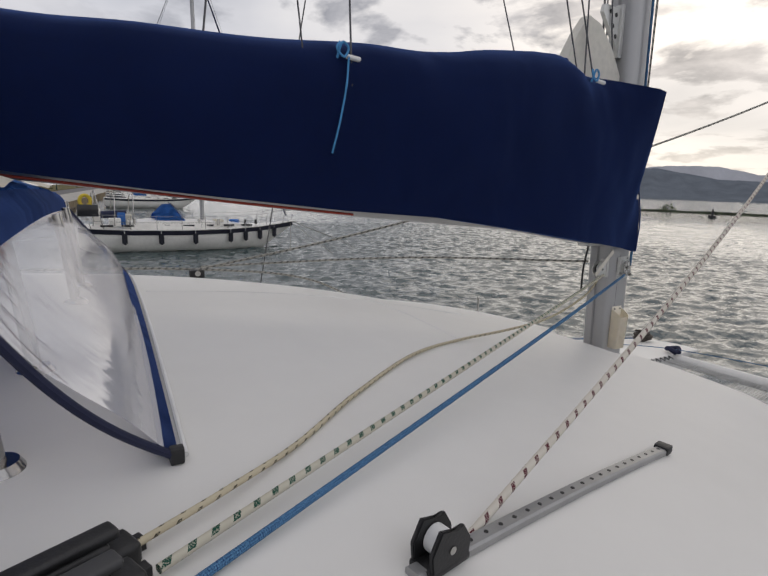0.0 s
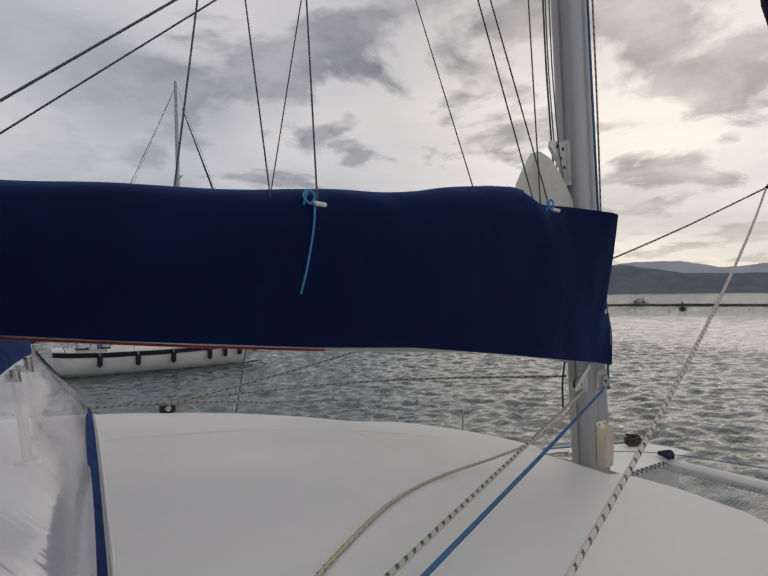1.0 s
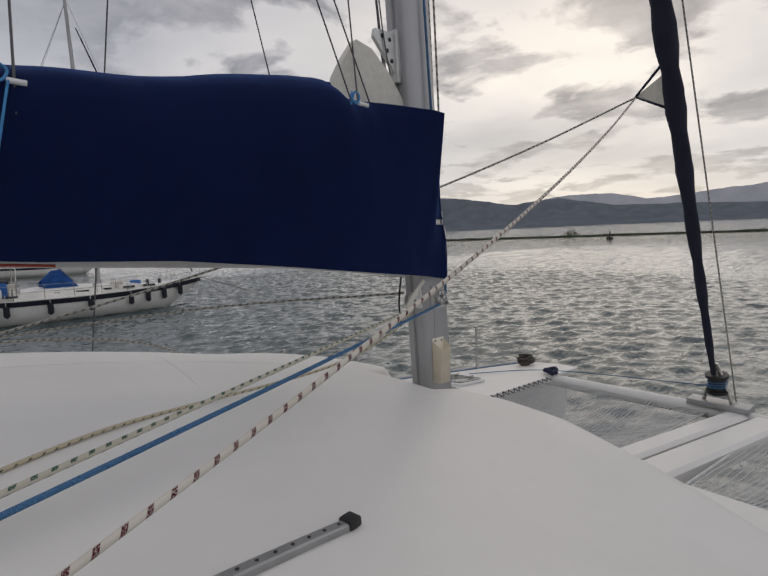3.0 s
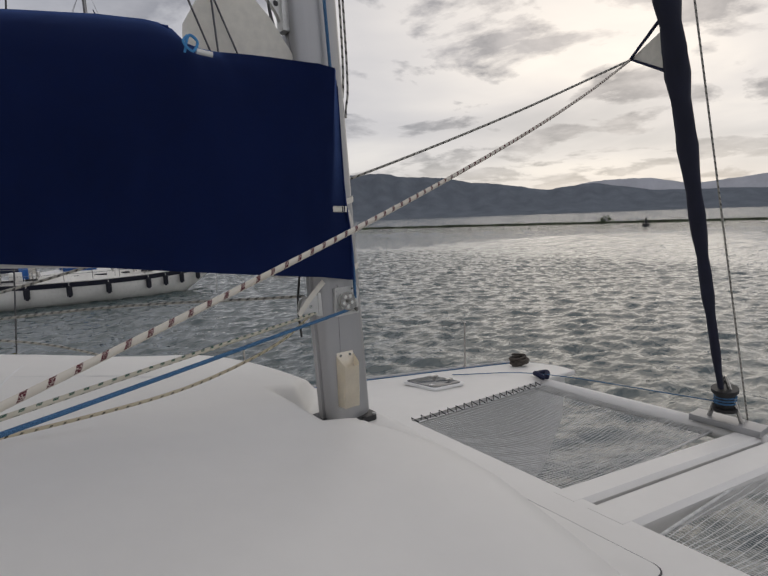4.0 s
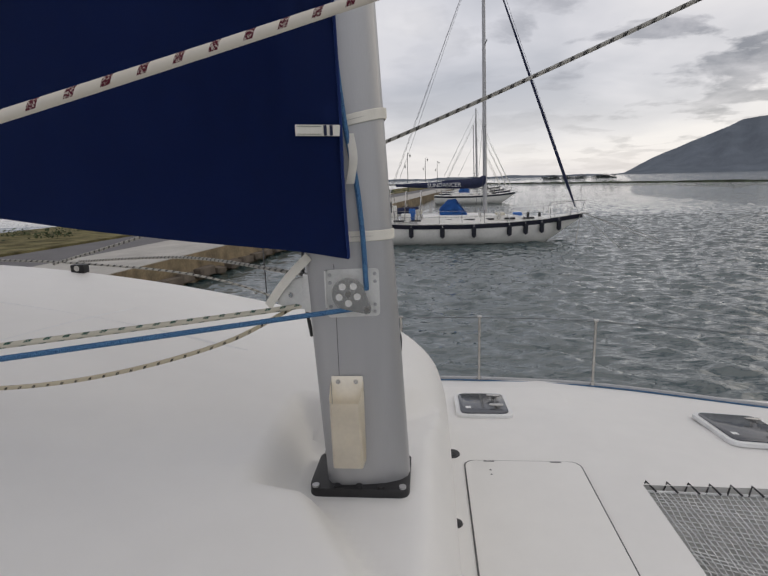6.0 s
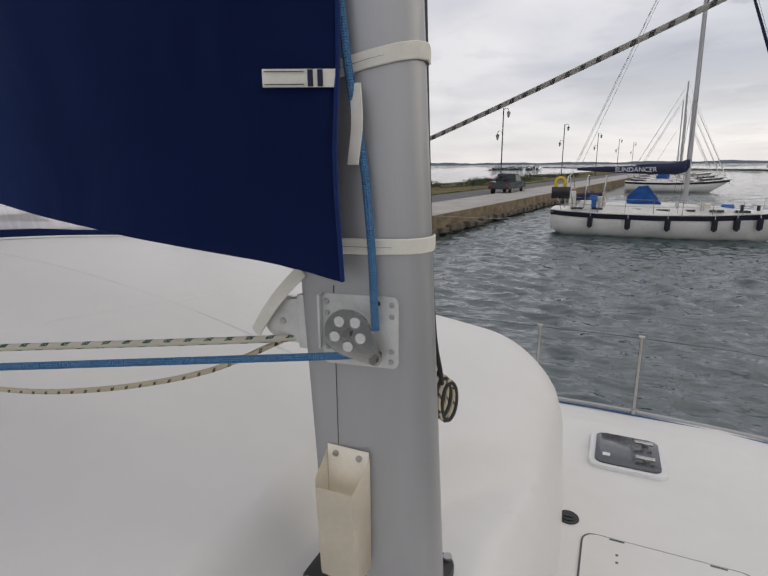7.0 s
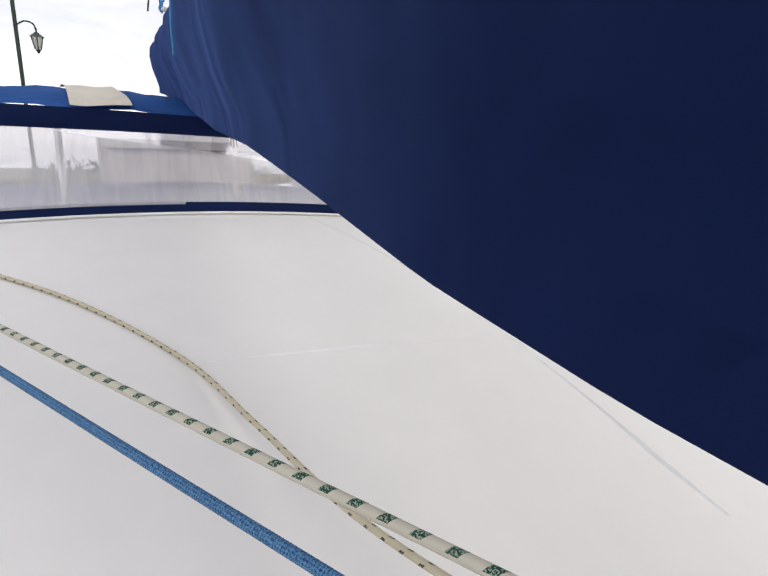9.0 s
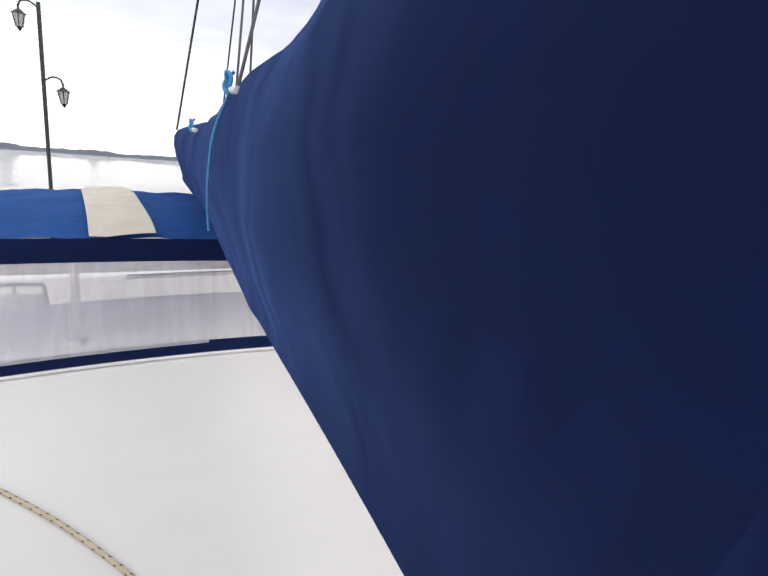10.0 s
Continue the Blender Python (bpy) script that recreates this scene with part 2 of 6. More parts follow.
folds(NAVY, 2.6, (1.0, 1.0, 0.55), 0.045)
nb = NAVY.node_tree.nodes["Principled BSDF"]
nb.inputs["Sheen Weight"].default_value, nb.inputs["Sheen Roughness"].default_value = 0.7, 0.4
nb.inputs["Sheen Tint"].default_value = (0.17, 0.33, 0.90, 1)
NAVY_DARK = material("navy_webbing", (0.012, 0.016, 0.05), 0.8, var=0.1, scale=20, bump=0.2, bscale=400)
BLUE = material("blue_canvas", (0.042, 0.155, 0.47), 0.85, var=0.12, scale=4, bump=0.1, bscale=700, spec=0.2)
folds(BLUE, 3.5, (2.4, 0.8, 1.0), 0.05)
CREAM = material("cream_canvas", (0.62, 0.58, 0.48), 0.85, var=0.05, scale=8, bump=0.2, bscale=400)
ALU = material("anodised_aluminium", (0.42, 0.42, 0.42), 0.42, metal=0.55, var=0.05, scale=2.2, stretch=(1, 1, 0.2), bump=0.05, bscale=160)
PLATE = material("painted_alloy_plate", (0.66, 0.66, 0.63), 0.35, metal=0.35, var=0.08, scale=18)
STEEL = material("stainless_steel", (0.50, 0.49, 0.465), 0.17, metal=1.0, var=0.08, scale=25)
POLISHED = material("polished_stainless", (0.42, 0.41, 0.39), 0.12, metal=1.0, var=0.04, scale=25)
BOLT = material("dull_bolt", (0.24, 0.235, 0.22), 0.35, metal=1.0, var=0.1, scale=40)
BLACK = material("black_plastic", (0.015, 0.015, 0.016), 0.45, var=0.2, scale=20, bump=0.1, bscale=200)
POCKET = material("cream_plastic", (0.88, 0.82, 0.69), 0.38, var=0.05, scale=9)
STRAP = material("white_webbing", (0.76, 0.73, 0.64), 0.7, var=0.05, scale=30, bump=0.06, bscale=900)
WHITE = material("white_paint", (0.75, 0.75, 0.73), 0.4, var=0.05, scale=4)
SMOKE = material("smoked_acrylic", (0.06, 0.065, 0.075), 0.12, var=0.1, scale=5)
GREYLINE = material("grey_groove", (0.10, 0.10, 0.10), 0.8)
NET = material("grey_netting", (0.60, 0.60, 0.58), 0.8, var=0.15, scale=15)
VINYL = vinyl_material()
SEA = water_material()
R_BEIGE = rope_material("beige_rope", (0.58, 0.52, 0.38), (0.04, 0.04, 0.03), 26, 2, 0.22)
R_GREEN = rope_material("green_fleck_rope", (0.60, 0.57, 0.47), (0.010, 0.075, 0.05), 24, 2, 0.36)
R_BLUE = rope_material("blue_rope", (0.125, 0.29, 0.49), (0.012, 0.045, 0.15), 0, 4, 0.5, 1.4)
R_RED = rope_material("red_fleck_rope", (0.72, 0.68, 0.60), (0.10, 0.012, 0.025), 21, 2, 0.27)
R_GREY = rope_material("grey_rope", (0.45, 0.44, 0.40), (0.06, 0.06, 0.06), 22, 2, 0.35)
WIRE = material("rigging_wire", (0.10, 0.10, 0.105), 0.45, metal=0.5)
LINE_BLUE = material("light_blue_cord", (0.06, 0.27, 0.55), 0.7, var=0.1, scale=40)


# ---------------------------------------------------------------- mesh tools
def finish(name, bm, mat, smooth=True):
    me = bpy.data.meshes.new(name)
    bmesh.ops.recalc_face_normals(bm, faces=bm.faces)
    for fc in bm.faces:
        fc.smooth = smooth
    bm.to_mesh(me)
    bm.free()
    me.materials.append(mat)
    if smooth:
        me.set_sharp_from_angle(angle=radians(40))
    return me


def part(name, bm, mat, parent=None, label="", smooth=True):
    """One mesh object, under a thing or under a part."""
    ob = new(name, finish(name, bm, mat, smooth))
    if parent:
        ob.parent = parent
        ob.matrix_parent_inverse = parent.matrix_world.inverted()
    return tagged(ob, label)


def thing(name, label, category, at=(0, 0, 0), group="", kind="", rz=0):
    ob = new(name)
    ob.matrix_world = pose(*at, 0, 0, rz)
    bpy.context.view_layer.update()
    return tagged(ob, label, category, group, kind)


def box(lo, hi, bevel=0.0, seg=2, bm=None, m=None):
    b = bmesh.new()
    bmesh.ops.create_cube(b, size=1)
    for v in b.verts:
        v.co = Vector([(lo[i] + hi[i]) / 2 + v.co[i] * (hi[i] - lo[i]) for i in range(3)])
    if bevel:
        bmesh.ops.bevel(b, geom=b.edges[:], offset=bevel, segments=seg, profile=0.6, affect="EDGES", clamp_overlap=True)
    return put(b, bm, m)


def put(b, bm=None, m=None):
    if m is not None:
        bmesh.ops.transform(b, matrix=m, verts=b.verts)
    if bm is None:
        return b
    me = bpy.data.meshes.new("tmp")
    b.to_mesh(me)
    b.free()
    bm.from_mesh(me)
    bpy.data.meshes.remove(me)
    return bm


def rod(a, b, r, r2=None, n=12, bm=None, caps=True):
    a, b = Vector(a), Vector(b)
    k = bmesh.new()
    bmesh.ops.create_cone(k, cap_ends=caps, segments=n, radius1=r, radius2=r if r2 is None else r2, depth=(b - a).length)
    m = Matrix.Translation((a + b) / 2) @ (b - a).to_track_quat("Z", "Y").to_matrix().to_4x4()
    return put(k, bm, m)


def smooth_path(pts, n=8):
    """Catmull-Rom through the points."""
    p = [Vector(q) for q in pts]
    if len(p) < 3:
        return [p[0].lerp(p[-1], i / n) for i in range(n + 1)]
    p = [2 * p[0] - p[1]] + p + [2 * p[-1] - p[-2]]
    out = []
    for i in range(1, len(p) - 2):
        for k in range(n):
            t = k / n
            a, b, c, d = p[i - 1], p[i], p[i + 1], p[i + 2]
            out.append(0.5 * (2 * b + (c - a) * t + (2 * a - 5 * b + 4 * c - d) * t * t + (3 * b - a - 3 * c + d) * t ** 3))
    return out + [p[-2]]


def tube(path, r, n=8, bm=None):
    """A round tube with a u in metres along it and a v round it."""
    b = bm or bmesh.new()
    uv = b.loops.layers.uv.verify()
    rings, dist, total, side = [], [], 0.0, None
    for i, q in enumerate(path):
        way = (path[min(i + 1, len(path) - 1)] - path[max(i - 1, 0)]).normalized()
        ref = side if side is not None else (Vector((0, 0, 1)) if abs(way.z) < 0.9 else Vector((1, 0, 0)))
        s = (ref - way * ref.dot(way)).normalized()
        side, o = s, way.cross(s)
        if i:
            total += (q - path[i - 1]).length
        dist.append(total)
        rings.append([b.verts.new(q + r * (math.cos(2 * math.pi * k / n) * s + math.sin(2 * math.pi * k / n) * o)) for k in range(n)])
    for i in range(len(rings) - 1):
        for k in range(n):
            fc = b.faces.new((rings[i][k], rings[i][(k + 1) % n], rings[i + 1][(k + 1) % n], rings[i + 1][k]))
            for lp, (du, dv) in zip(fc.loops, ((i, k), (i, k + 1), (i + 1, k + 1), (i + 1, k))):
                lp[uv].uv = (dist[du], dv / n)
    for ring in (rings[0], rings[-1]):
        b.faces.new(ring)
    return b


def loft(rings, closed=True, caps=True, bm=None):
    b = bm or bmesh.new()
    vs = [[b.verts.new(q) for q in ring] for ring in rings]
    n = len(vs[0])
    for i in range(len(vs) - 1):
        for k in range(n if closed else n - 1):
            b.faces.new((vs[i][k], vs[i][(k + 1) % n], vs[i + 1][(k + 1) % n], vs[i + 1][k]))
    if caps and closed:
        b.faces.new(vs[0]); b.faces.new(vs[-1])
    return b


def prism(outline, z0, z1, bevel=0.0):
    b = loft([[Vector((x, y, z0)) for x, y in outline], [Vector((x, y, z1)) for x, y in outline]])
    if bevel:
        top = [e for e in b.edges if all(abs(v.co.z - z1) < 1e-6 for v in e.verts)]
        bmesh.ops.bevel(b, geom=top, offset=bevel, segments=3, profile=0.5, affect="EDGES", clamp_overlap=True)
    return b


def rounded(x0, y0, x1, y1, r, n=5):
    out = []
    for cx, cy, a in ((x1 - r, y1 - r, 0), (x0 + r, y1 - r, 90), (x0 + r, y0 + r, 180), (x1 - r, y0 + r, 270)):
        for k in range(n + 1):
            t = radians(a + 90 * k / n)
            out.append((cx + r * math.cos(t), cy + r * math.sin(t)))
    return out


def interp(x, table):
    return float(np.interp(x, [q[0] for q in table], [q[1] for q in table]))


def rope(name, pts, r, mat, label, category="rope", n=10, seg=14, group=""):
    return tagged(part(name, tube(smooth_path(pts, seg), r, n), mat), label, category, group)


# ---------------------------------------------------------------- sea and far shore
def build_sea():
    def axis(lo, hi, fine, c):
        ks = [c]
        step = fine
        while ks[-1] < hi:
            ks.append(ks[-1] + step)
            if ks[-1] > c + 26:
                step *= 1.09
        ls, step = [c], fine
        while ls[-1] > lo:
            ls.append(ls[-1] - step)
            if ls[-1] < c - 14:
                step *= 1.12
        return np.array(ls[:0:-1] + ks)
    xs, ys = axis(-4500, 4500, 0.105, 5), axis(-4500, 4500, 0.105, 16)
    X, Y = np.meshgrid(xs, ys, indexing="ij")
    Z = np.zeros_like(X)
    rng = np.random.default_rng(5)
    for lam, amp in ((3.0, 0.006), (1.9, 0.009), (1.3, 0.012), (0.92, 0.015), (0.68, 0.016), (0.5, 0.0135), (0.38, 0.010)):
        for k in range(4):
            a, w = 1.30 + rng.normal(0, 0.58), lam * rng.uniform(0.85, 1.2)
            p = 2 * math.pi * (X * math.cos(a) + Y * math.sin(a)) / w + rng.uniform(0, 6.3)
            Z += 0.66 * amp * (np.sin(p) + 0.22 * np.cos(2 * p))
    far = np.clip((np.hypot(X - 5, Y - 16) - 28) / 60, 0, 1)
    Z *= 1 - far
    n, k = X.shape
    verts = np.stack([X, Y, Z + WATER], -1).reshape(-1, 3)
    i, j = np.meshgrid(np.arange(n - 1), np.arange(k - 1), indexing="ij")
    q = (i * k + j).ravel()
    faces = np.stack([q, q + k, q + k + 1, q + 1], -1)
    me = bpy.data.meshes.new("water")
    me.from_pydata(verts.tolist(), [], faces.tolist())
    me.shade_smooth()
    me.materials.append(SEA)
    tagged(new("water", me), "grey-green rippled harbour water reaching the horizon", "water", kind="structure")


build_sea()
# aerial haze is mixed into the blue-grey base colour of the woods
HILL = material("haze_tinted_hillside", (0.155, 0.175, 0.20), 0.95, var=0.10, scale=0.012, spec=0.0)
# paler still: the thicker haze of distance is painted into this colour
HILL_FAR = material("haze_paled_hillside", (0.46, 0.47, 0.50), 0.95, var=0.06, scale=0.006, spec=0.0)
SHORE = material("low_shore_scrub", (0.045, 0.055, 0.035), 0.95, var=0.4, scale=0.4, spec=0.05)
GRASS_DRY = material("dry_verge_grass", (0.17, 0.15, 0.075), 0.95, var=0.35, scale=1.2, bump=0.5, bscale=30, spec=0.05)
LEAF = material("dark_foliage", (0.075, 0.095, 0.05), 0.8, var=0.35, scale=2, spec=0.1)
CONCRETE = material("quay_concrete", (0.42, 0.40, 0.36), 0.9, var=0.12, scale=0.8, bump=0.3, bscale=40)
STONE = material("quay_stone", (0.13, 0.105, 0.08), 0.92, var=0.25, scale=2.5, bump=0.6, bscale=25)
QUAY_TAN = material("stained_quay_face", (0.24, 0.185, 0.11), 0.92, var=0.3, scale=1.6, bump=0.5, bscale=18)
ASPHALT = material("asphalt", (0.13, 0.125, 0.125), 0.9, var=0.1, scale=0.7, bump=0.3, bscale=120)


def ridge(name, table, R, depth, mat, label, seed, rough=0.045):
    """A range of hills seen over the water: a real ridge with a near slope and a back slope."""
    rng = np.random.default_rng(seed)
    az = np.arange(table[0][0], table[-1][0], 0.35)
    ph = rng.uniform(0, 6.3, 7)
    rings = []
    for a in az:
        e = interp(a, table)
        e += rough * e * sum(math.sin(a * w + p) / (1 + i) for i, (w, p) in enumerate(zip((0.9, 1.7, 3.1, 5.3, 8.9, 13, 19), ph))) * 0.35
        h = max(1.0, R * math.tan(radians(max(e, 0.02))))
        d = Vector((math.sin(radians(a)), math.cos(radians(a)), 0))
        ring = []
        for s, f in ((-depth, 0.0), (-0.72 * depth, 0.14), (-0.45 * depth, 0.42), (-0.22 * depth, 0.74), (0, 1.0), (0.4 * depth, 0.5), (depth, 0.0)):
            w = 1 + 0.14 * math.sin(a * 2.3 + s * 0.01 + ph[1]) * (1 if 0 < f < 1 else 0)
            ring.append(d * (R + s) + Vector((0, 0, WATER + (0 if f == 0 else 1) * h * f * w - (1.5 if f == 0 else 0))))
        rings.append(ring)
    tagged(part(name, loft(rings, closed=False, caps=False), mat), label, "hill", kind="structure")


ridge("hills", [(18.4, 0), (19.8, 0.15), (20.8, 0.7), (22.1, 1.4), (25, 2.7), (29, 4.3), (32, 4.9), (36, 4.9), (43, 4.2), (49, 3.3), (54.4, 2.5), (58.8, 2.95), (61, 2.6), (64, 1.95), (70, 1.8), (77, 1.5), (90, 1.2), (110, 0.8), (140, 0.3)], 3300, 600, HILL, "dark wooded hills across the bay, painted blue-grey with haze", 3)
ridge("hills_beyond", [(44, 0.5), (52, 2.0), (57, 2.8), (61, 3.25), (64, 3.1), (67, 2.4), (70.4, 2.6), (76.7, 3.2), (84, 4.0), (92, 3.8), (110, 2.3), (130, 0.6)], 4100, 300, HILL_FAR, "mountains far beyond the bay, pale from haze painted into their colour", 9)
# shares the hills' colour, with the haze painted in
ridge("shore_beyond", [(-120, 0.35), (-95, 0.45), (-70, 0.3), (-50, 0.4), (-35, 0.3), (-25, 0.3), (-12, 0.22), (0, 0.22), (8, 0.25), (13, 0.2), (18, 0.12)], 1900, 80, HILL, "low dark shoreline across the lagoon, haze in its colour", 13, 0.5)


def clump(bm, at, size, seed, n=70):
    """Scattered small leaf clumps with gaps and an uneven outline."""
    rng = random.Random(seed)
    for _ in range(n):
        u = Vector((rng.gauss(0, 0.42), rng.gauss(0, 0.42), abs(rng.gauss(0.1, 0.42))))
        c = Vector(at) + Vector((u.x * size[0], u.y * size[1], u.z * size[2]))
        if u.x * u.x + u.y * u.y + u.z * u.z * 0.7 > 0.55:
            continue
        r = rng.uniform(0.07, 0.17) * min(size)
        vs = [bm.verts.new(c + Vector((rng.uniform(-r, r), rng.uniform(-r, r), rng.uniform(-r, r)))) for _ in range(4)]
        for t in ((0, 1, 2), (0, 2, 3), (0, 3, 1), (1, 3, 2)):
            bm.faces.new([vs[k] for k in t])


def build_breakwater():
    a, b = Vector((-60, 470, 0)), Vector((190, -30, 0))
    rng = random.Random(8)
    rings = []
    n = 160
    way = (b - a).normalized()
    side = Vector((-way.y, way.x, 0))
    for i in range(n + 1):
        q = a.lerp(b, i / n)
        h = 0.45 + 0.25 * rng.random()
        rings.append([q + side * s + Vector((0, 0, WATER + z)) for s, z in ((-4, -0.4), (-2.2, h * 0.8), (0, h), (2.2, h * 0.7), (4, -0.4))])
    tagged(part("breakwater", loft(rings, closed=False, caps=False), SHORE), "low dark strip of land across the water", "breakwater", kind="structure")
    bm = bmesh.new()
    for i in range(170):
        q = a.lerp(b, rng.uniform(0.25, 1.0))
        s = rng.uniform(0.5, 1.3)
        clump(bm, q + Vector((0, 0, WATER + 0.4)), (s * 2.2, s * 2.2, s), i, 26)
    clump(bm, (130, 74, WATER + 0.5), (3.0, 3.0, 2.2), 901, 160)
    clump(bm, (126, 82, WATER + 0.4), (6.0, 4.0, 1.3), 902, 90)
    tagged(part("scrub", bm, LEAF, smooth=False), "dark scrub and bushes along the low strip", "bushes", kind="stuff")


build_breakwater()


def build_buoy():
    t = thing("buoy", "dark channel buoy floating on the water", "buoy", (108, 52, WATER))
    part("float", rod((108, 52, WATER - 0.3), (108, 52, WATER + 0.55), 0.75, 0.7, 20), BLACK, t)
    part("tower", rod((108, 52, WATER + 0.55), (108, 52, WATER + 1.8), 0.28, 0.16, 12), BLACK, t)


build_buoy()


# ---------------------------------------------------------------- quay
QUAY_Z = -1.55


def quay_x(y):
    return -7.6 + (y - 20) * 0.13


def build_quay():
    y0, y1 = -60, 230
    def strip(name, d0, d1, z, mat, label, drop=None):
        b = bmesh.new()
        n = 60
        rows = []
        for i in range(n + 1):
            y = y0 + (y1 - y0) * i / n
            rows.append([Vector((quay_x(y) - d0, y, z)), Vector((quay_x(y) - d1, y, z))])
            if drop is not None:
                rows[-1] = [Vector((quay_x(y) - d0, y, drop))] + rows[-1] + [Vector((quay_x(y) - d1, y, drop))]
        tagged(part(name, loft(rows, closed=False, caps=False, bm=b), mat, smooth=False), label, "quay", kind="structure")
    strip("quay_walkway", 0.32, 4.2, QUAY_Z + 0.12, CONCRETE, "pale concrete quay walkway beside the water", WATER - 1)
    strip("quay_face", 0.285, 0.305, QUAY_Z + 0.10, QUAY_TAN, "stained tan concrete face of the quay", WATER - 1)
    strip("road", 4.2, 8.7, QUAY_Z, ASPHALT, "grey asphalt quayside road", WATER - 1)
    strip("verge", 8.7, 19, QUAY_Z + 0.1, GRASS_DRY, "dry grassy verge beyond the road", WATER - 1)
    wall = thing("quay_wall", "weathered stone quay edge above the water", "quay wall", kind="structure")
    rng = random.Random(4)
    y = 2.0
    row_meshes = []
    for k in range(5):
        row_meshes.append(finish("stone", box((-0.16, -0.01, -0.02), (0.17 + 0.02 * k, 1.05, 0.30), 0.03, 1), STONE, False))
    for row in range(1):
        y = 1.0 - 0.4 * row
        while y < 62:
            ob = new("stone", row_meshes[rng.randrange(5)])
            ob.matrix_world = pose(quay_x(y) - 0.19, y, QUAY_Z + 0.12 - 0.30 * (row + 3.0), rng.uniform(-5, 5), rng.uniform(-9, 9), -7.4 + rng.uniform(-6, 6)) @ Matrix.Diagonal((rng.uniform(0.8, 1.5), rng.uniform(0.55, 1.0), rng.uniform(0.7, 1.1), 1))
            ob.parent = wall
            y += 1.09
    for i, (yy, dd) in enumerate(((-0.95, 9.1), (29, 9.1), (57.8, 9.1), (86, 9.1), (115, 9.1), (144, 9.1), (173, 9.1))):
        lamp_post(quay_x(yy) - dd, yy, i)
    bm = bmesh.new()
    for i in range(150):
        yy = rng.uniform(-30, 120)
        d = rng.uniform(10.5, 18.5)
        s = rng.uniform(0.45, 1.15)
        clump(bm, (quay_x(yy) - d, yy, QUAY_Z + 0.1), (s * 1.7, s * 1.7, s * 0.75), 300 + i, 190)
    wood = bmesh.new()
    for i in range(46):
        east = i % 3 > 0
        a, far = radians(16.0 + rng.uniform(-4.2, 3.4) if east else -10.2 + rng.uniform(-2.4, 2.0)), 520 if east else 300
        clump(wood, (far * math.sin(a), far * math.cos(a), WATER - 0.3), (6.5, 5.0, rng.uniform(0.9, 3.6) * far / 300), 700 + i, 170)
    # foliage colour greyed to stand in for haze over the water
    tagged(part("far_trees", wood, material("hazy_dark_foliage", (0.055, 0.063, 0.062), 0.9, var=0.2, scale=0.3, spec=0.05), smooth=False), "dark rows of trees on the far shore, greyed by painted haze", "trees", kind="stuff")
    tagged(part("roadside_bushes", bm, LEAF, smooth=False), "dark green bushes along the road verge", "bushes", kind="stuff")


LAMP_GREEN = material("dark_green_iron", (0.035, 0.055, 0.04), 0.5, metal=0.3, var=0.2, scale=8)
LAMP_GLASS = material("frosted_lamp_glass", (0.55, 0.55, 0.53), 0.25, var=0.05, scale=10)
LAMP = []


def lamp_post(x, y, i):
    label = "dark green street lamp with two hanging lanterns beside the road"
    if LAMP:
        copy_thing(LAMP[0], pose(x, y, QUAY_Z + 0.1, 0, 0, 85) @ Matrix.Diagonal((1.15, 1.15, 1.2, 1)))
        return
    t = thing("street_lamp", label, "street lamp", (x, y, QUAY_Z + 0.1), group="street lamps along the quay", rz=-7)
    LAMP.append(t)
    o = Vector((x, y, QUAY_Z + 0.1))
    part("pole", tube([o, o + Vector((0, 0, 1.0)), o + Vector((0, 0, 6.9))], 0.055, 10), LAMP_GREEN, t)
    part("base", rod(o, o + Vector((0, 0, 0.9)), 0.13, 0.08, 12), LAMP_GREEN, t)
    for s, h in ((-1, 4.8), (1, 6.75)):
        arm = [o + Vector((0, 0, h)), o + Vector((0, -s * 0.22, h + 0.14)), o + Vector((0, -s * 0.42, h + 0.10)), o + Vector((0, -s * 0.48, h - 0.06))]
        part("arm", tube(smooth_path(arm, 6), 0.022, 8), LAMP_GREEN, t)
        c = arm[-1]
        lan = part("lantern", rod(c - Vector((0, 0, 0.52)), c - Vector((0, 0, 0.18)), 0.09, 0.16, 6), LAMP_GLASS, t, "frosted six-sided lantern")
        cap = rod(c - Vector((0, 0, 0.18)), c - Vector((0, 0, 0.06)), 0.19, 0.05, 6)
        rod(c - Vector((0, 0, 0.06)), c + Vector((0, 0, 0.06)), 0.025, bm=cap)
        rod(c - Vector((0, 0, 0.62)), c - Vector((0, 0, 0.52)), 0.02, 0.07, bm=cap)
        for k in range(6):
            a = radians(60 * k + 30 - 30)
            rod(c + Vector((0.09 * math.cos(a), 0.09 * math.sin(a), -0.52)), c + Vector((0.165 * math.cos(a), 0.165 * math.sin(a), -0.18)), 0.012, n=5, bm=cap)
        part("cap", cap, LAMP_GREEN, lan)


build_quay()

# ---------------------------------------------------------------- own boat: roof, decks, hulls
DECK = -0.68
ROOF_W = 2.15


def roof_z(x, y):
    d = x + 3.0
    z = 0.60 - 0.06 * d - 0.040 * d * abs(d) - 0.042 * y * y
    lift = max(0, min(1, (x + 0.8) / 0.8))
    z += 0.06 * lift * lift * (3 - 2 * lift)
    # forward of the track the near side breaks into a steeper shoulder
    beyond = max(0, -y - 0.84 - 0.2 * max(0, -x))
    return z - 0.14 * max(0, min(1, (x + 1.45) / 1.0)) * beyond


def roof_front(y):
    return 0.30 - 0.39 * (abs(y) / 2.15) ** 7


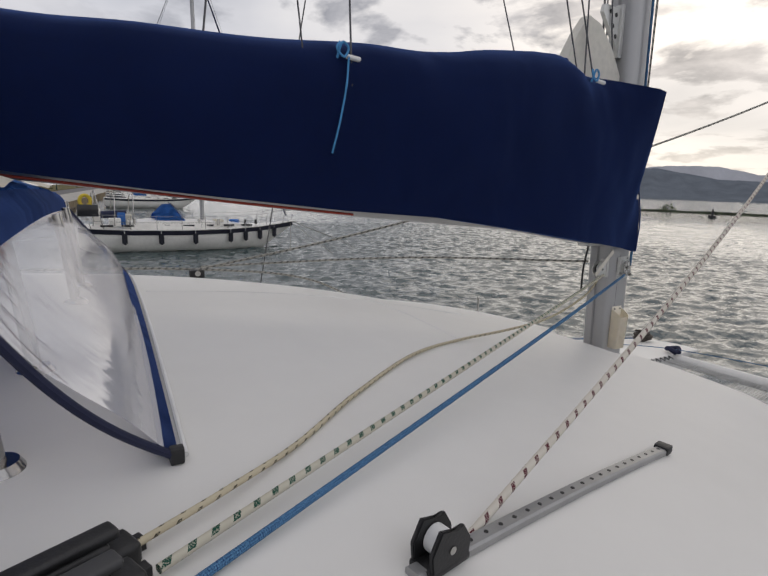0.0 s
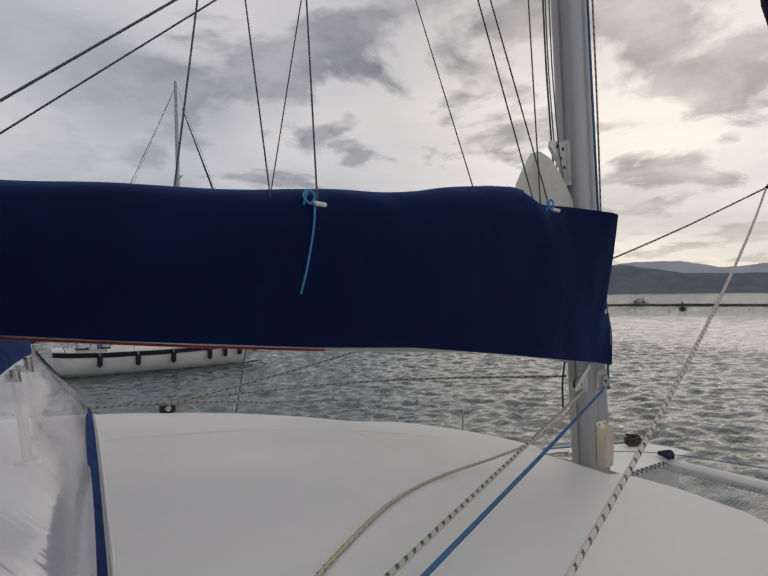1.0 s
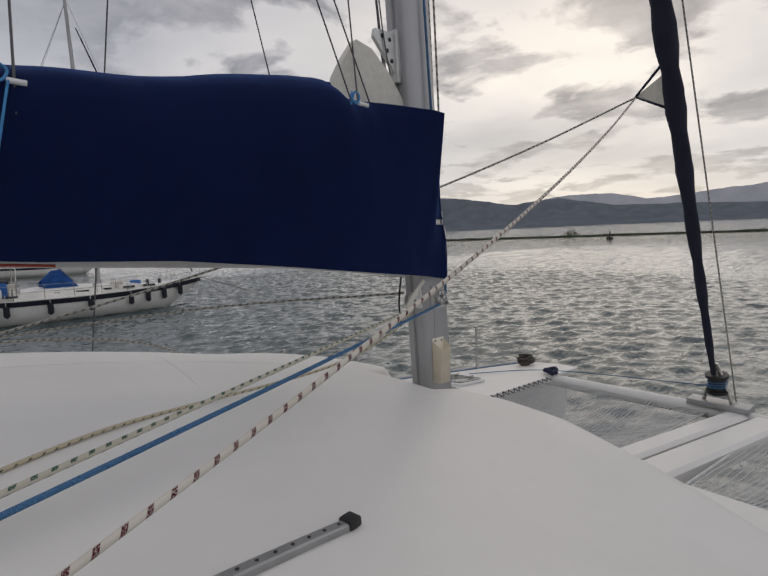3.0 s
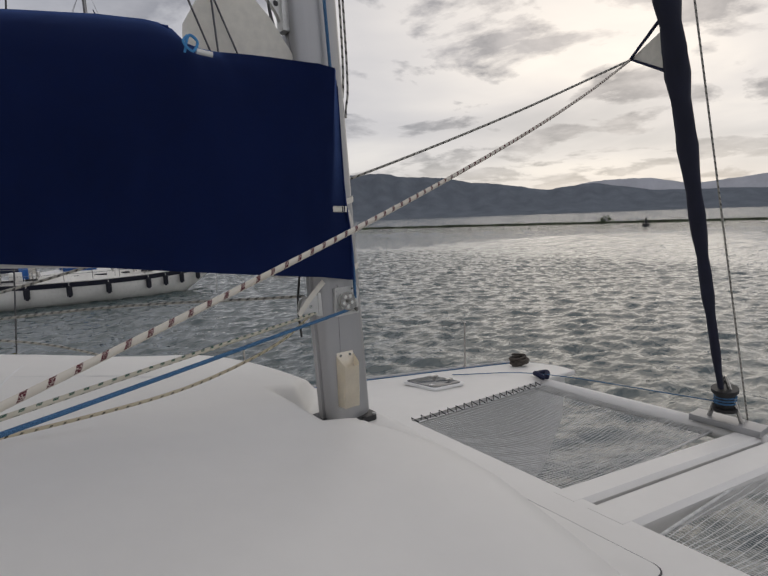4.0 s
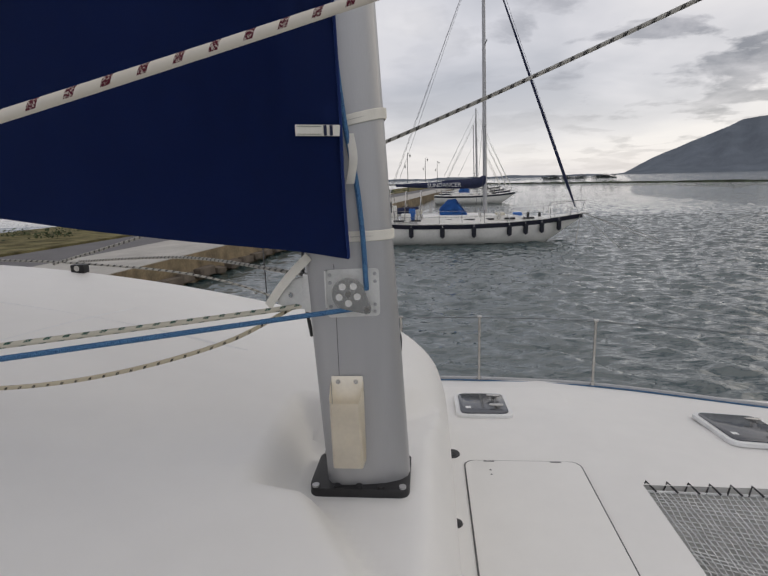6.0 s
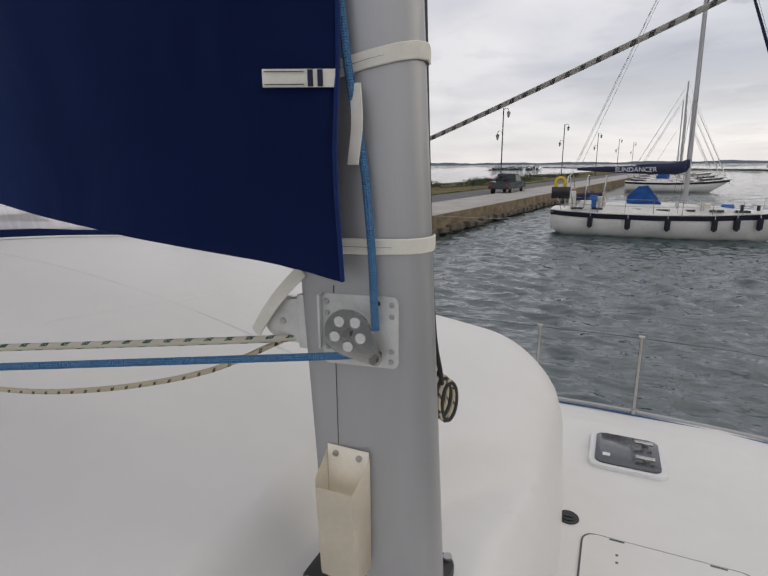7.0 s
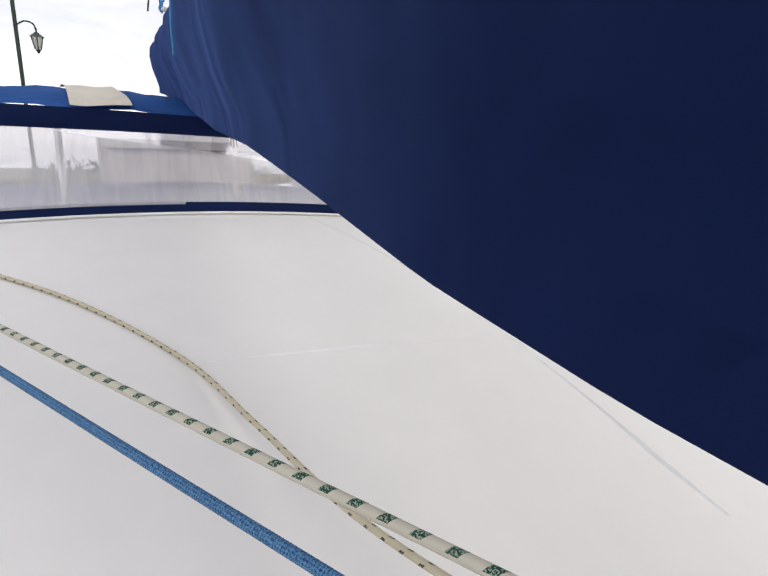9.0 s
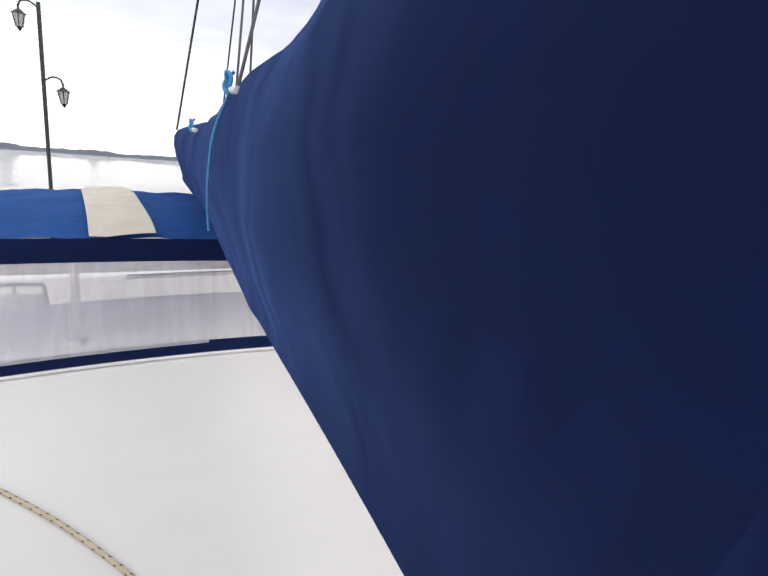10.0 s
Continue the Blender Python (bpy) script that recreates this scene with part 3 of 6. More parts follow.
def build_roof():
    us = [k * 0.04 for k in range(20)] + [0.80 + 0.00625 * k for k in range(26)] + [0.958 + 0.006 * k for k in range(7)] + [1.0]
    nv = 176
    vs = [(-1 + 2 * k / nv) for k in range(nv + 1)]
    vs = [math.copysign(1 - (1 - abs(v)) ** 1.25, v) for v in vs]
    ext = (0.12, 0.3, 0.6, 1.0)
    cols = [(-1, e) for e in ext[::-1]] + [(v, 0) for v in vs] + [(1, e) for e in ext]
    rows = [(u, 0) for u in us] + [(1.0, e) for e in ext]
    rings = []
    r = 0.30
    for u, ef in rows:
        ring = []
        for v, es in cols:
            y = v * ROOF_W
            xf = roof_front(y)
            x = -3.55 + (xf + 3.55) * u
            z = roof_z(x, y)
            for d in (xf - x, ROOF_W - abs(y)):
                if d < r:
                    z -= 0.60 * (r - math.sqrt(max(0, r * r - (r - d) ** 2)))
            # recess round the mast foot: flat floor, steep aft wall, sloping side walls
            floor_z = 0.012 - 0.05 * max(0, x - 0.17) - 0.16 * max(0, y - 0.2)
            if z > floor_z:
                aft, wall = (-x - 0.16) / 0.12, (abs(y) - 0.135 - 1.4 * max(0, x + 0.12)) / 0.15
                m = max(0.0, min(1.0, max(aft, wall)))
                z = floor_z + (z - floor_z) * m
            pad = max(0, 1 - max(0, max(abs(x) - 0.17, abs(y) - 0.15)) / 0.07)
            z = z * (1 - pad) + 0.012 * pad
            e = max(ef, es)
            z = z * (1 - e) + (DECK - 0.02) * e
            ring.append(Vector((x + 0.03 * ef, y + math.copysign(0.10 * es, v), z)))
        rings.append(ring)
    ob = part("coachroof", loft(rings, closed=False, caps=False), GEL)
    tagged(ob, "white gelcoat catamaran coachroof, gently cambered", "coachroof", kind="structure")


build_roof()


def groove(name, pts, w, label):
    tagged(part(name, tube(smooth_path(pts, 6), w, 6), WHITE), label, "trim", kind="structure")


groove("trim_seam", [(x, y, roof_z(x, y) - 0.0095) for x, y in ((-1.47, -0.30), (-1.40, 0.2), (-1.30, 0.9), (-1.14, 1.75))], 0.012, "raised white moulding line across the coachroof")
groove("trim_seam", [(x, y, roof_z(x, y) - 0.0095) for x, y in ((-2.65, 0.55), (-2.2, 0.63), (-1.7, 0.68), (-1.1, 0.69), (-0.6, 0.66))], 0.012, "raised white moulding line along the coachroof")


def deck_z(x, y):
    """The foredeck falls towards the bows and towards its outer edges."""
    return DECK - 0.08 * max(0, x - 1.2) - 0.14 * max(0, abs(y) - 1.6) ** 1.3


def build_decks():
    deck = [(-4.2, -3.35), (0.2, -3.35), (1.7, -3.2), (3.0, -3.0), (4.2, -2.75), (4.2, -2.15), (1.32, -2.0), (1.32, 1.12), (2.3, 1.2), (4.25, 1.42), (4.35, 2.3), (3.46, 2.64), (1.73, 3.13), (0.2, 3.2), (-4.2, 3.35)]
    b = prism(deck, DECK - 0.06, DECK, 0.025)
    bmesh.ops.triangulate(b, faces=b.faces[:])
    bmesh.ops.subdivide_edges(b, edges=[e for e in b.edges if e.calc_length() > 0.5], cuts=5, use_grid_fill=True)
    for v in b.verts:
        v.co.z += deck_z(v.co.x, v.co.y) - DECK
    ob = part("foredeck", b, GEL)
    tagged(ob, "white gelcoat foredeck running out along both hulls", "deck", kind="structure")
    for s, name in ((1, "hull_port"), (-1, "hull_starboard")):
        inner, outer = (1.16, 3.26) if s > 0 else (-2.04, -3.30)
        rings = []
        for x, k in ((-8.5, 1), (0, 1), (2.0, 0.95), (3.4, 0.8), (4.3, 0.6)):
            mid = (inner + outer) / 2 + (0.12 * s if x > 3 else 0)
            hw = abs(outer - inner) / 2 * (0.92 + 0.06 * k)
            if x > 2:
                hw *= 0.88 if x < 4 else 0.74
            top = lambda q: deck_z(x, q) - 0.05
            rings.append([Vector((x, mid + hw, top(mid + hw))), Vector((x, mid + hw * 0.95, -1.6)), Vector((x, mid + hw * 0.7 * k, WATER - 0.3)),
                          Vector((x, mid - hw * 0.7 * k, WATER - 0.3)), Vector((x, mid - hw * 0.95, -1.6)), Vector((x, mid - hw, top(mid - hw)))])
        low = min(r.z for r in rings[-1] if r.z > -1.5)
        rings.append([Vector((4.75 - 0.1 * (i in (2, 3)), (inner + outer) / 2 + 0.1 * s + 0.12 * (1 if i < 3 else -1), min(r.z, low) - (0.04 if i in (0, 5) else 0))) for i, r in enumerate(rings[-1])])
        tagged(part(name, loft(rings), GEL), "white catamaran hull rising from the water", "hull", kind="structure")
    b = box((-8.5, -2.6, -1.6), (1.3, 2.6, DECK - 0.065), 0.1)
    tagged(part("bridge_deck", b, GEL), "white underside between the catamaran hulls", "deck", kind="structure")


build_decks()


# ---------------------------------------------------------------- foredeck fittings
def locker_lid(y0, y1, latch_y):
    t = thing("locker_lid", "white moulded locker lid in the foredeck", "locker lid", (0.73, (y0 + y1) / 2, DECK), group="foredeck locker lids")
    part("rim", prism(rounded(0.405, y0 - 0.008, 1.068, y1 + 0.008, 0.06), DECK + 0.001, DECK + 0.005), GREYLINE, t, "dark gap round the lid")
    part("panel", prism(rounded(0.413, y0, 1.06, y1, 0.055), DECK + 0.0052, DECK + 0.0085, 0.003), GEL, t)
    b = box((0.69, latch_y - 0.05, DECK + 0.0085), (0.745, latch_y + 0.05, DECK + 0.011), 0.002)
    part("latch", b, SMOKE, t, "flush dark latch")
    for x in (0.55, 0.93):
        part("hinge_slot", box((x - 0.03, y1 - 0.012, DECK + 0.0086), (x + 0.03, y1 - 0.004, DECK + 0.0100)), GREYLINE, t)
    for k in (0, 1):
        part("vent_hole", rod((0.55, y1 - 0.10 - 0.045 * k, DECK + 0.0086), (0.55, y1 - 0.10 - 0.045 * k, DECK + 0.0096), 0.006, n=10), GREYLINE, t)


locker_lid(0.10, 1.28, 0.26)
locker_lid(-1.12, 0.02, -0.12)


def deck_hatch(x0, y0, x1, y1):
    cx, cy = (x0 + x1) / 2, (y0 + y1) / 2
    t = thing("deck_hatch", "smoked acrylic deck hatch with white frame and two handles", "hatch", (cx, cy, DECK), group="deck hatches")
    base_pose = pose(cx, cy, deck_z(cx, cy) + 0.004, -5 if cy > 0 else 5, 4 if cx > 1.2 else 0, 0)
    part("frame", prism(rounded(x0, y0, x1, y1, 0.06), DECK + 0.001, DECK + 0.028, 0.01), WHITE, t, "white hatch frame")
    pane = part("pane", prism(rounded(x0 + 0.03, y0 + 0.03, x1 - 0.03, y1 - 0.03, 0.05), DECK + 0.029, DECK + 0.036, 0.002), SMOKE, t, "smoked acrylic pane")
    for k in (0.28, 0.72):
        yy = y0 + (y1 - y0) * k
        b = rod((x1 - 0.10, yy, DECK + 0.036), (x1 - 0.10, yy, DECK + 0.055), 0.022)
        box((x1 - 0.16, yy - 0.016, DECK + 0.05), (x1 - 0.06, yy + 0.016, DECK + 0.064), 0.005, bm=b)
        part("handle", b, STEEL, pane, "chrome hatch handle")
    part("sticker", box((x0 + 0.07, y0 + 0.12, DECK + 0.0365), (x0 + 0.11, y0 + 0.16, DECK + 0.0375)), WHITE, pane)
    t.matrix_world = base_pose


deck_hatch(0.40, 1.90, 0.80, 2.38)
deck_hatch(2.10, 1.64, 2.56, 2.18)


def deck_filler(x, y, r=0.05):
    t = thing("deck_filler", "round black deck filler cap", "filler cap", (x, y, DECK), group="deck filler caps")
    part("flange", rod((x, y, DECK + 0.001), (x, y, DECK + 0.006), r, r * 0.94, 24), BLACK, t)
    b = rod((x, y, DECK + 0.005), (x, y, DECK + 0.009), r * 0.62, n=20)
    box((x - r * 0.4, y - 0.006, DECK + 0.009), (x + r * 0.4, y + 0.006, DECK + 0.012), bm=b)
    part("cap", b, BLACK, t, "black key slot")


deck_filler(0.34, 1.36)
deck_filler(0.33, 0.72, 0.036)


def stanchion(x, y, h=0.62, lean=0.0):
    z = deck_z(x, y)
    t = thing("stanchion", "slim stainless guardrail stanchion on the deck edge", "stanchion", (x, y, z - 0.02), group="guardrail stanchions")
    part("post", tube([Vector((x, y, z - 0.02)), Vector((x + lean * 0.5, y, z + h * 0.5)), Vector((x + lean, y, z + h))], 0.0125, 10), STEEL, t)
    part("foot", rod((x, y, z - 0.02), (x, y, z + 0.05), 0.028, 0.018), STEEL, t)
    part("eye", rod((x + lean - 0.02, y, z + h), (x + lean + 0.02, y, z + h), 0.012), STEEL, t)


for sx, sy in ((3.46, 2.54), (1.68, 3.03), (0.67, 3.10), (-0.05, 3.12), (-1.6, 3.15)):
    stanchion(sx, sy)
rope("guard_wire", [(x, y, deck_z(x, y) + 0.61) for x, y in ((-1.6, 3.15), (-0.05, 3.12), (0.67, 3.10), (1.68, 3.03), (3.46, 2.54))], 0.0025, WIRE, "thin steel guard wire between the stanchions", "rigging", 6, 6)
edge = [(-1.6, 3.15), (-0.05, 3.12), (0.67, 3.10), (1.68, 3.03), (2.6, 2.80), (3.46, 2.54), (4.2, 2.3)]
rope("toe_rail", [(x, y + 0.05, deck_z(x, y + 0.05) + 0.012) for x, y in edge], 0.02, ALU, "low aluminium toe rail on the deck edge", "rail", 8, 6)
rope("deck_line", [(x, y - 0.02, deck_z(x, y) + 0.010) for x, y in edge], 0.007, R_BLUE, "blue line lying along the deck edge", "rope", 8, 6)


def build_front():
    t = thing("crossbeam", "white tubular front crossbeam between the bows", "beam", (3.52, -0.3, -0.9))
    part("tube", tube([Vector((3.50, 1.50, -0.93)), Vector((3.52, -0.3, -0.90)), Vector((3.50, -2.3, -0.93))], 0.075, 18), GEL, t)
    part("bracket", box((3.42, -0.78, -0.84), (3.62, -0.24, -0.78), 0.01), ALU, t, "metal forestay bracket")
    part("knot", tube(smooth_path([(3.46, 1.30, -0.83), (3.40, 1.36, -0.78), (3.48, 1.42, -0.81), (3.56, 1.34, -0.79), (3.48, 1.28, -0.82)], 6), 0.03, 8), NAVY_DARK, t, "dark lashing round the beam end")
    c = thing("centre_beam", "white moulded centre walkway between the nets", "walkway", (2.4, -0.68, DECK))
    for d0, d1, mat, name, dz in ((0.0, 0.20, GEL, "plank", 0.0), (0.235, 0.50, GEL, "plank", 0.0), (0.205, 0.23, BLACK, "channel", -0.05)):
        ya, yb = -0.33, -0.58
        rings = []
        for x, yy, z in ((1.27, ya, DECK - 0.005), (3.46, yb, DECK - 0.16)):
            w = ((0, -0.15), (0, -0.03), (0.03, 0), (d1 - d0 - 0.03, 0), (d1 - d0, -0.03), (d1 - d0, -0.15)) if dz == 0 else ((0, -0.1), (0, 0), (d1 - d0, 0), (d1 - d0, -0.1))
            rings.append([Vector((x, yy - d0 - q, z + h + dz)) for q, h in w])
        part(name, loft(rings), mat, c, "dark slot along the walkway" if dz else "")


build_front()


def net(name, x0, y0, x1, y1, cell, label):
    """Knotted net: crossing strands that sag towards the middle."""
    b = bmesh.new()
    edge_y = (lambda x: interp(x, [(1.32, 1.08), (2.3, 1.16), (4.25, 1.38)])) if y1 > 0 else (lambda x: y1)
    def z(x, y):
        u, v = (x - x0) / (x1 - x0), (y - y0) / (edge_y(x) - y0)
        return DECK - 0.03 - 0.085 * max(0, x - 1.2) - 0.14 * math.sin(math.pi * max(0, min(1, u))) * math.sin(math.pi * max(0, min(1, v)))
    n, m = int((x1 - x0) / cell), int((y1 - y0) / cell)
    w = 0.0034
    def strand(pts):
        vs = [[b.verts.new(q + Vector(o)) for o in ((w, w, 0), (-w, -w, 0.001), (0, 0, w))] for q in pts]
        for i in range(len(vs) - 1):
            for k in range(3):
                b.faces.new((vs[i][k], vs[i][(k + 1) % 3], vs[i + 1][(k + 1) % 3], vs[i + 1][k]))
    seg = 14
    for i in range(n + 1):
        x = x0 + (x1 - x0) * i / n
        strand([Vector((x + 0.25 * cell * math.sin(9 * k + i), y0 + (edge_y(x) - y0) * k / seg, z(x, y0 + (edge_y(x) - y0) * k / seg))) for k in range(seg + 1)])
    for j in range(m + 1):
        row = []
        for k in range(seg + 1):
            x = x0 + (x1 - x0) * k / seg
            y = y0 + (edge_y(x) - y0) * j / m
            row.append(Vector((x, y + 0.25 * cell * math.sin(7 * k + j), z(x, y) + 0.002)))
        strand(row)
    t = thing(name, label, "net", ((x0 + x1) / 2, (y0 + y1) / 2, DECK), group="trampoline nets")
    tagged(part("mesh", b, NET, t, smooth=False), kind="stuff")
    zh = lambda x: DECK - 0.03 - 0.085 * max(0, x - 1.2)
    hem = [Vector((x, y, zh(x))) for x, y in ((x0, y0), (x1, y0), (x1, edge_y(x1)), (x0, edge_y(x0)), (x0, y0))]
    part("bolt_rope", tube(sum([[a.lerp(c, k / 6) for k in range(6)] for a, c in zip(hem, hem[1:])], []) + [hem[-1]], 0.010, 8), NET, t)
    k = 0
    x = x0
    while x < x1 - 0.1 and y1 > 0:
        ye = edge_y(x)
        part("lacing", tube([Vector((x, ye, zh(x))), Vector((x + 0.04, ye + 0.045, zh(x) + 0.034)), Vector((x + 0.08, ye, zh(x)))], 0.006, 6), BLACK, t)
        x += 0.115


net("trampoline_net", 1.33, -0.42, 3.46, 1.16, 0.032, "grey trampoline netting laced between hull and walkway")
net("trampoline_net", 1.33, -1.98, 3.46, -0.95, 0.032, "grey trampoline netting beside the walkway")


GENOA_NAVY = material("dark_navy_acrylic", (0.008, 0.010, 0.028), 0.8, var=0.15, scale=5, bump=0.15, bscale=300)


def build_forestay():
    top, foot = Vector((-0.45, 0.0, 11.5)), Vector((3.50, -0.50, -0.80))
    t = thing("furled_genoa", "furled headsail in dark navy sun cover on the forestay", "sail", foot)
    at = lambda k: foot.lerp(top, k)
    n = 70
    rings = []
    way = (top - foot).normalized()
    s = way.cross(Vector((0, 1, 0))).normalized(); o = way.cross(s)
    for i in range(n + 1):
        k = 0.026 + 0.92 * i / n
        r = interp(k, [(0.026, 0.024), (0.07, 0.036), (0.14, 0.052), (0.22, 0.072), (0.28, 0.085), (0.7, 0.08), (0.95, 0.05)])
        rings.append([at(k) + (r * (1 + 0.16 * math.sin(i * 1.9 + 2 * a))) * (math.cos(a) * s + math.sin(a) * o) for a in [2 * math.pi * j / 12 for j in range(12)]])
    part("sail_roll", loft(rings), GENOA_NAVY, t)
    c = at(0.235)
    part("clew_patch", loft([[c + Vector((0, 0.012, 0.22)), Vector((2.61, -0.05, 2.13)), c + Vector((0.05, 0.012, -0.12))], [c + Vector((0, -0.012, 0.22)), Vector((2.61, -0.062, 2.13)), c + Vector((0.05, -0.012, -0.12))]]), STRAP, t, "pale sailcloth corner")
    b = tube([c + Vector((-0.02, 0, 0.34)), Vector((2.60, -0.056, 2.13)), c + Vector((0.06, 0, -0.14))], 0.014, 8)
    part("clew_edge", b, NAVY_DARK, t)
    d = rod(foot + Vector((-0.02, 0, 0.14)), foot + Vector((-0.05, 0, 0.30)), 0.075, n=20)
    rod(foot + Vector((-0.015, 0, 0.12)), foot + Vector((-0.02, 0, 0.15)), 0.10, n=20, bm=d)
    rod(foot + Vector((-0.045, 0, 0.28)), foot + Vector((-0.05, 0, 0.31)), 0.10, n=20, bm=d)
    part("furling_drum", d, BLACK, t, "black furling drum with rope")
    part("drum_rope", tube([foot + Vector((-0.03 + 0.08 * math.cos(a), 0.08 * math.sin(a), 0.17 + a * 0.004)) for a in [0.5 * q for q in range(40)]], 0.008, 6), R_BLUE, t)
    f = rod(foot + Vector((0, 0.13, 0)), foot + Vector((-0.06, 0, 0.42)), 0.018)
    rod(foot + Vector((0, -0.13, 0)), foot + Vector((-0.06, 0, 0.42)), 0.018, bm=f)
    part("bridle", f, STEEL, t)
    rope("spare_halyard", [foot + Vector((0.14, -0.12, 0.0)), Vector((-0.30, -0.10, 11.4))], 0.007, R_GREY, "grey halyard set up beside the forestay", "rope", 6, 10)
    rope("furling_line", [foot + Vector((-0.1, 0.0, 0.2)), Vector((3.48, 1.36, -0.80)), (2.9, 2.2, deck_z(2.9, 2.2) + 0.01)], 0.005, R_BLUE, "thin blue furling line led across the bow", "rope", 6, 10)


build_forestay()


def bow_coil():
    t = thing("coiled_line", "dark coiled line heaped on the bow", "rope", (3.95, 2.05, DECK - 0.3))
    rng = random.Random(3)
    pts = [Vector((3.95 + 0.13 * math.cos(0.7 * k) * rng.uniform(0.6, 1.1), 2.05 + 0.11 * math.sin(0.7 * k) * rng.uniform(0.6, 1.1), deck_z(3.95, 2.0) + 0.02 + 0.0022 * k)) for k in range(48)]
    part("coil", tube(smooth_path(pts, 3), 0.016, 6), material("dark_old_rope", (0.075, 0.062, 0.05), 0.9, var=0.3, scale=30), t)


bow_coil()


# ---------------------------------------------------------------- mast
RAKE = 0.049


def mx(z):
    return 0.016 - RAKE * z


MAST_HALF = [(0.131, 0.030), (0.108, 0.053), (0.064, 0.071), (0.0, 0.081), (-0.064, 0.0855), (-0.100, 0.076), (-0.113, 0.058), (-0.115, 0.018), (-0.102, 0.012)]
MAST_OUT = [(0.138, 0.0)] + MAST_HALF + [(x, -y) for x, y in MAST_HALF[::-1]]


def build_mast():
    t = thing("mast", "grey anodised aluminium mast stepped on the coachroof", "mast", (0, 0, 0.03))
    part("profile", loft([[Vector((mx(z) + x, y, z)) for x, y in MAST_OUT] for z in (0.03, 0.4, 0.8, 1.5, 3, 6, 13.5)]), ALU, t)
    step = prism(rounded(-0.152, -0.106, 0.152, 0.112, 0.03), 0.012, 0.040, 0.006)
    step_ob = part("mast_step", step, BLACK, t, "black moulded mast step plate")
    for x in (-0.132, -0.066, 0.0, 0.066, 0.132):
        for y in (-0.094, 0.099):
            part("bolt", rod((x, y, 0.040), (x, y, 0.046), 0.011, n=10), ALU if abs(x) > 0.1 else BLACK, step_ob)
    part("seam", box((mx(0.3) - 0.047, -0.0845, 0.05), (mx(0.3) - 0.0455, -0.0815, 0.72), m=None), GREYLINE, t, "dark seam line down the profile")
    # straps
    for z, tilt in ((1.066, 0.06), (0.795, 0.0)):
        rings = []
        for dz, g in ((-0.0145, 0.003), (-0.0125, 0.005), (0.0125, 0.005), (0.0145, 0.003)):
            rings.append([Vector((mx(z) + x * (1 + g / 0.12), y * (1 + g / 0.07), z + dz + tilt * (x + 0.1) / 0.25)) for x, y in MAST_OUT])
        st = part("strap", loft(rings, caps=False), STRAP, t, "white webbing strap round the mast")
        stitch = bmesh.new()
        for k in range(44):
            x = -0.095 + 0.0042 * k
            y = interp(x, [(q[0], -q[1] * (1 + 0.005 / 0.07)) for q in MAST_HALF[6::-1]]) - 0.0006
            box((mx(z) + x, y - 0.0006, z - 0.0008 + tilt * (x + 0.1) / 0.25), (mx(z) + x + 0.0026, y + 0.0006, z + 0.0002 + tilt * (x + 0.1) / 0.25), bm=stitch)
        part("stitching", stitch, GREYLINE, st)
    # sheave plate
    pl = part("sheave_plate", loft([[Vector((0.004 + x, -0.0855, z)) for x, z in rounded(-0.072, 0.568, 0.076, 0.705, 0.012)], [Vector((0.004 + x, -0.0905, z)) for x, z in rounded(-0.072, 0.568, 0.076, 0.705, 0.012)]]), PLATE, t, "pale painted alloy sheave plate")
    for x, z in ((0.064, 0.690), (0.064, 0.668), (0.063, 0.601), (0.062, 0.581), (-0.062, 0.690), (-0.062, 0.668), (-0.062, 0.600), (-0.062, 0.581)):
        b = rod((0.004 + x, -0.0905, z), (0.004 + x, -0.0945, z), 0.0055, 0.004, 10)
        part("rivet", b, ALU, pl)
    part("hole", rod((0.004 + 0.038, -0.0904, 0.692), (0.004 + 0.038, -0.0915, 0.692), 0.005, n=10), BLACK, pl)
    part("flange", box((-0.0725, -0.104, 0.600), (-0.0675, -0.0860, 0.704), 0.0015), PLATE, pl, "folded edge of the plate")
    # sheave cheek: teardrop with five lightening holes
    cx, cz, bx, bz = -0.008, 0.640, 0.042, 0.594
    out = [(cx + 0.045 * math.cos(radians(a)), cz + 0.045 * math.sin(radians(a))) for a in range(25, 252, 9)]
    out += [(bx + 0.013 * math.cos(radians(a)), bz + 0.013 * math.sin(radians(a))) for a in range(240, 400, 20)]
    ck = loft([[Vector((x, -0.114, z)) for x, z in out], [Vector((x, -0.118, z)) for x, z in out]])
    cheek = part("sheave_cheek", ck, POLISHED, t, "stainless teardrop cheek plate")
    wheel = part("sheave", rod((cx, -0.0915, cz), (cx, -0.1135, cz), 0.041, n=28), PLATE, t)
    for k in range(5):
        a = radians(90 + 36 + 72 * k)
        q = Vector((cx + 0.026 * math.cos(a), 0, cz + 0.026 * math.sin(a)))
        b = rod(q + Vector((0, -0.1181, 0)), q + Vector((0, -0.1190, 0)), 0.0098, n=18)
        part("lightening_hole", b, PLATE, cheek)
        ring = tube([q + Vector((0.0102 * math.cos(w), -0.1188, 0.0102 * math.sin(w))) for w in [2 * math.pi * j / 18 for j in range(19)]], 0.0009, 5)
        part("hole_rim", ring, STEEL, cheek)
    part("centre_bolt", rod((cx, -0.118, cz), (cx, -0.126, cz), 0.0085, n=6), BOLT, cheek)
    part("pivot_bolt", rod((bx, -0.0905, bz), (bx, -0.126, bz), 0.008, n=6), BOLT, cheek)
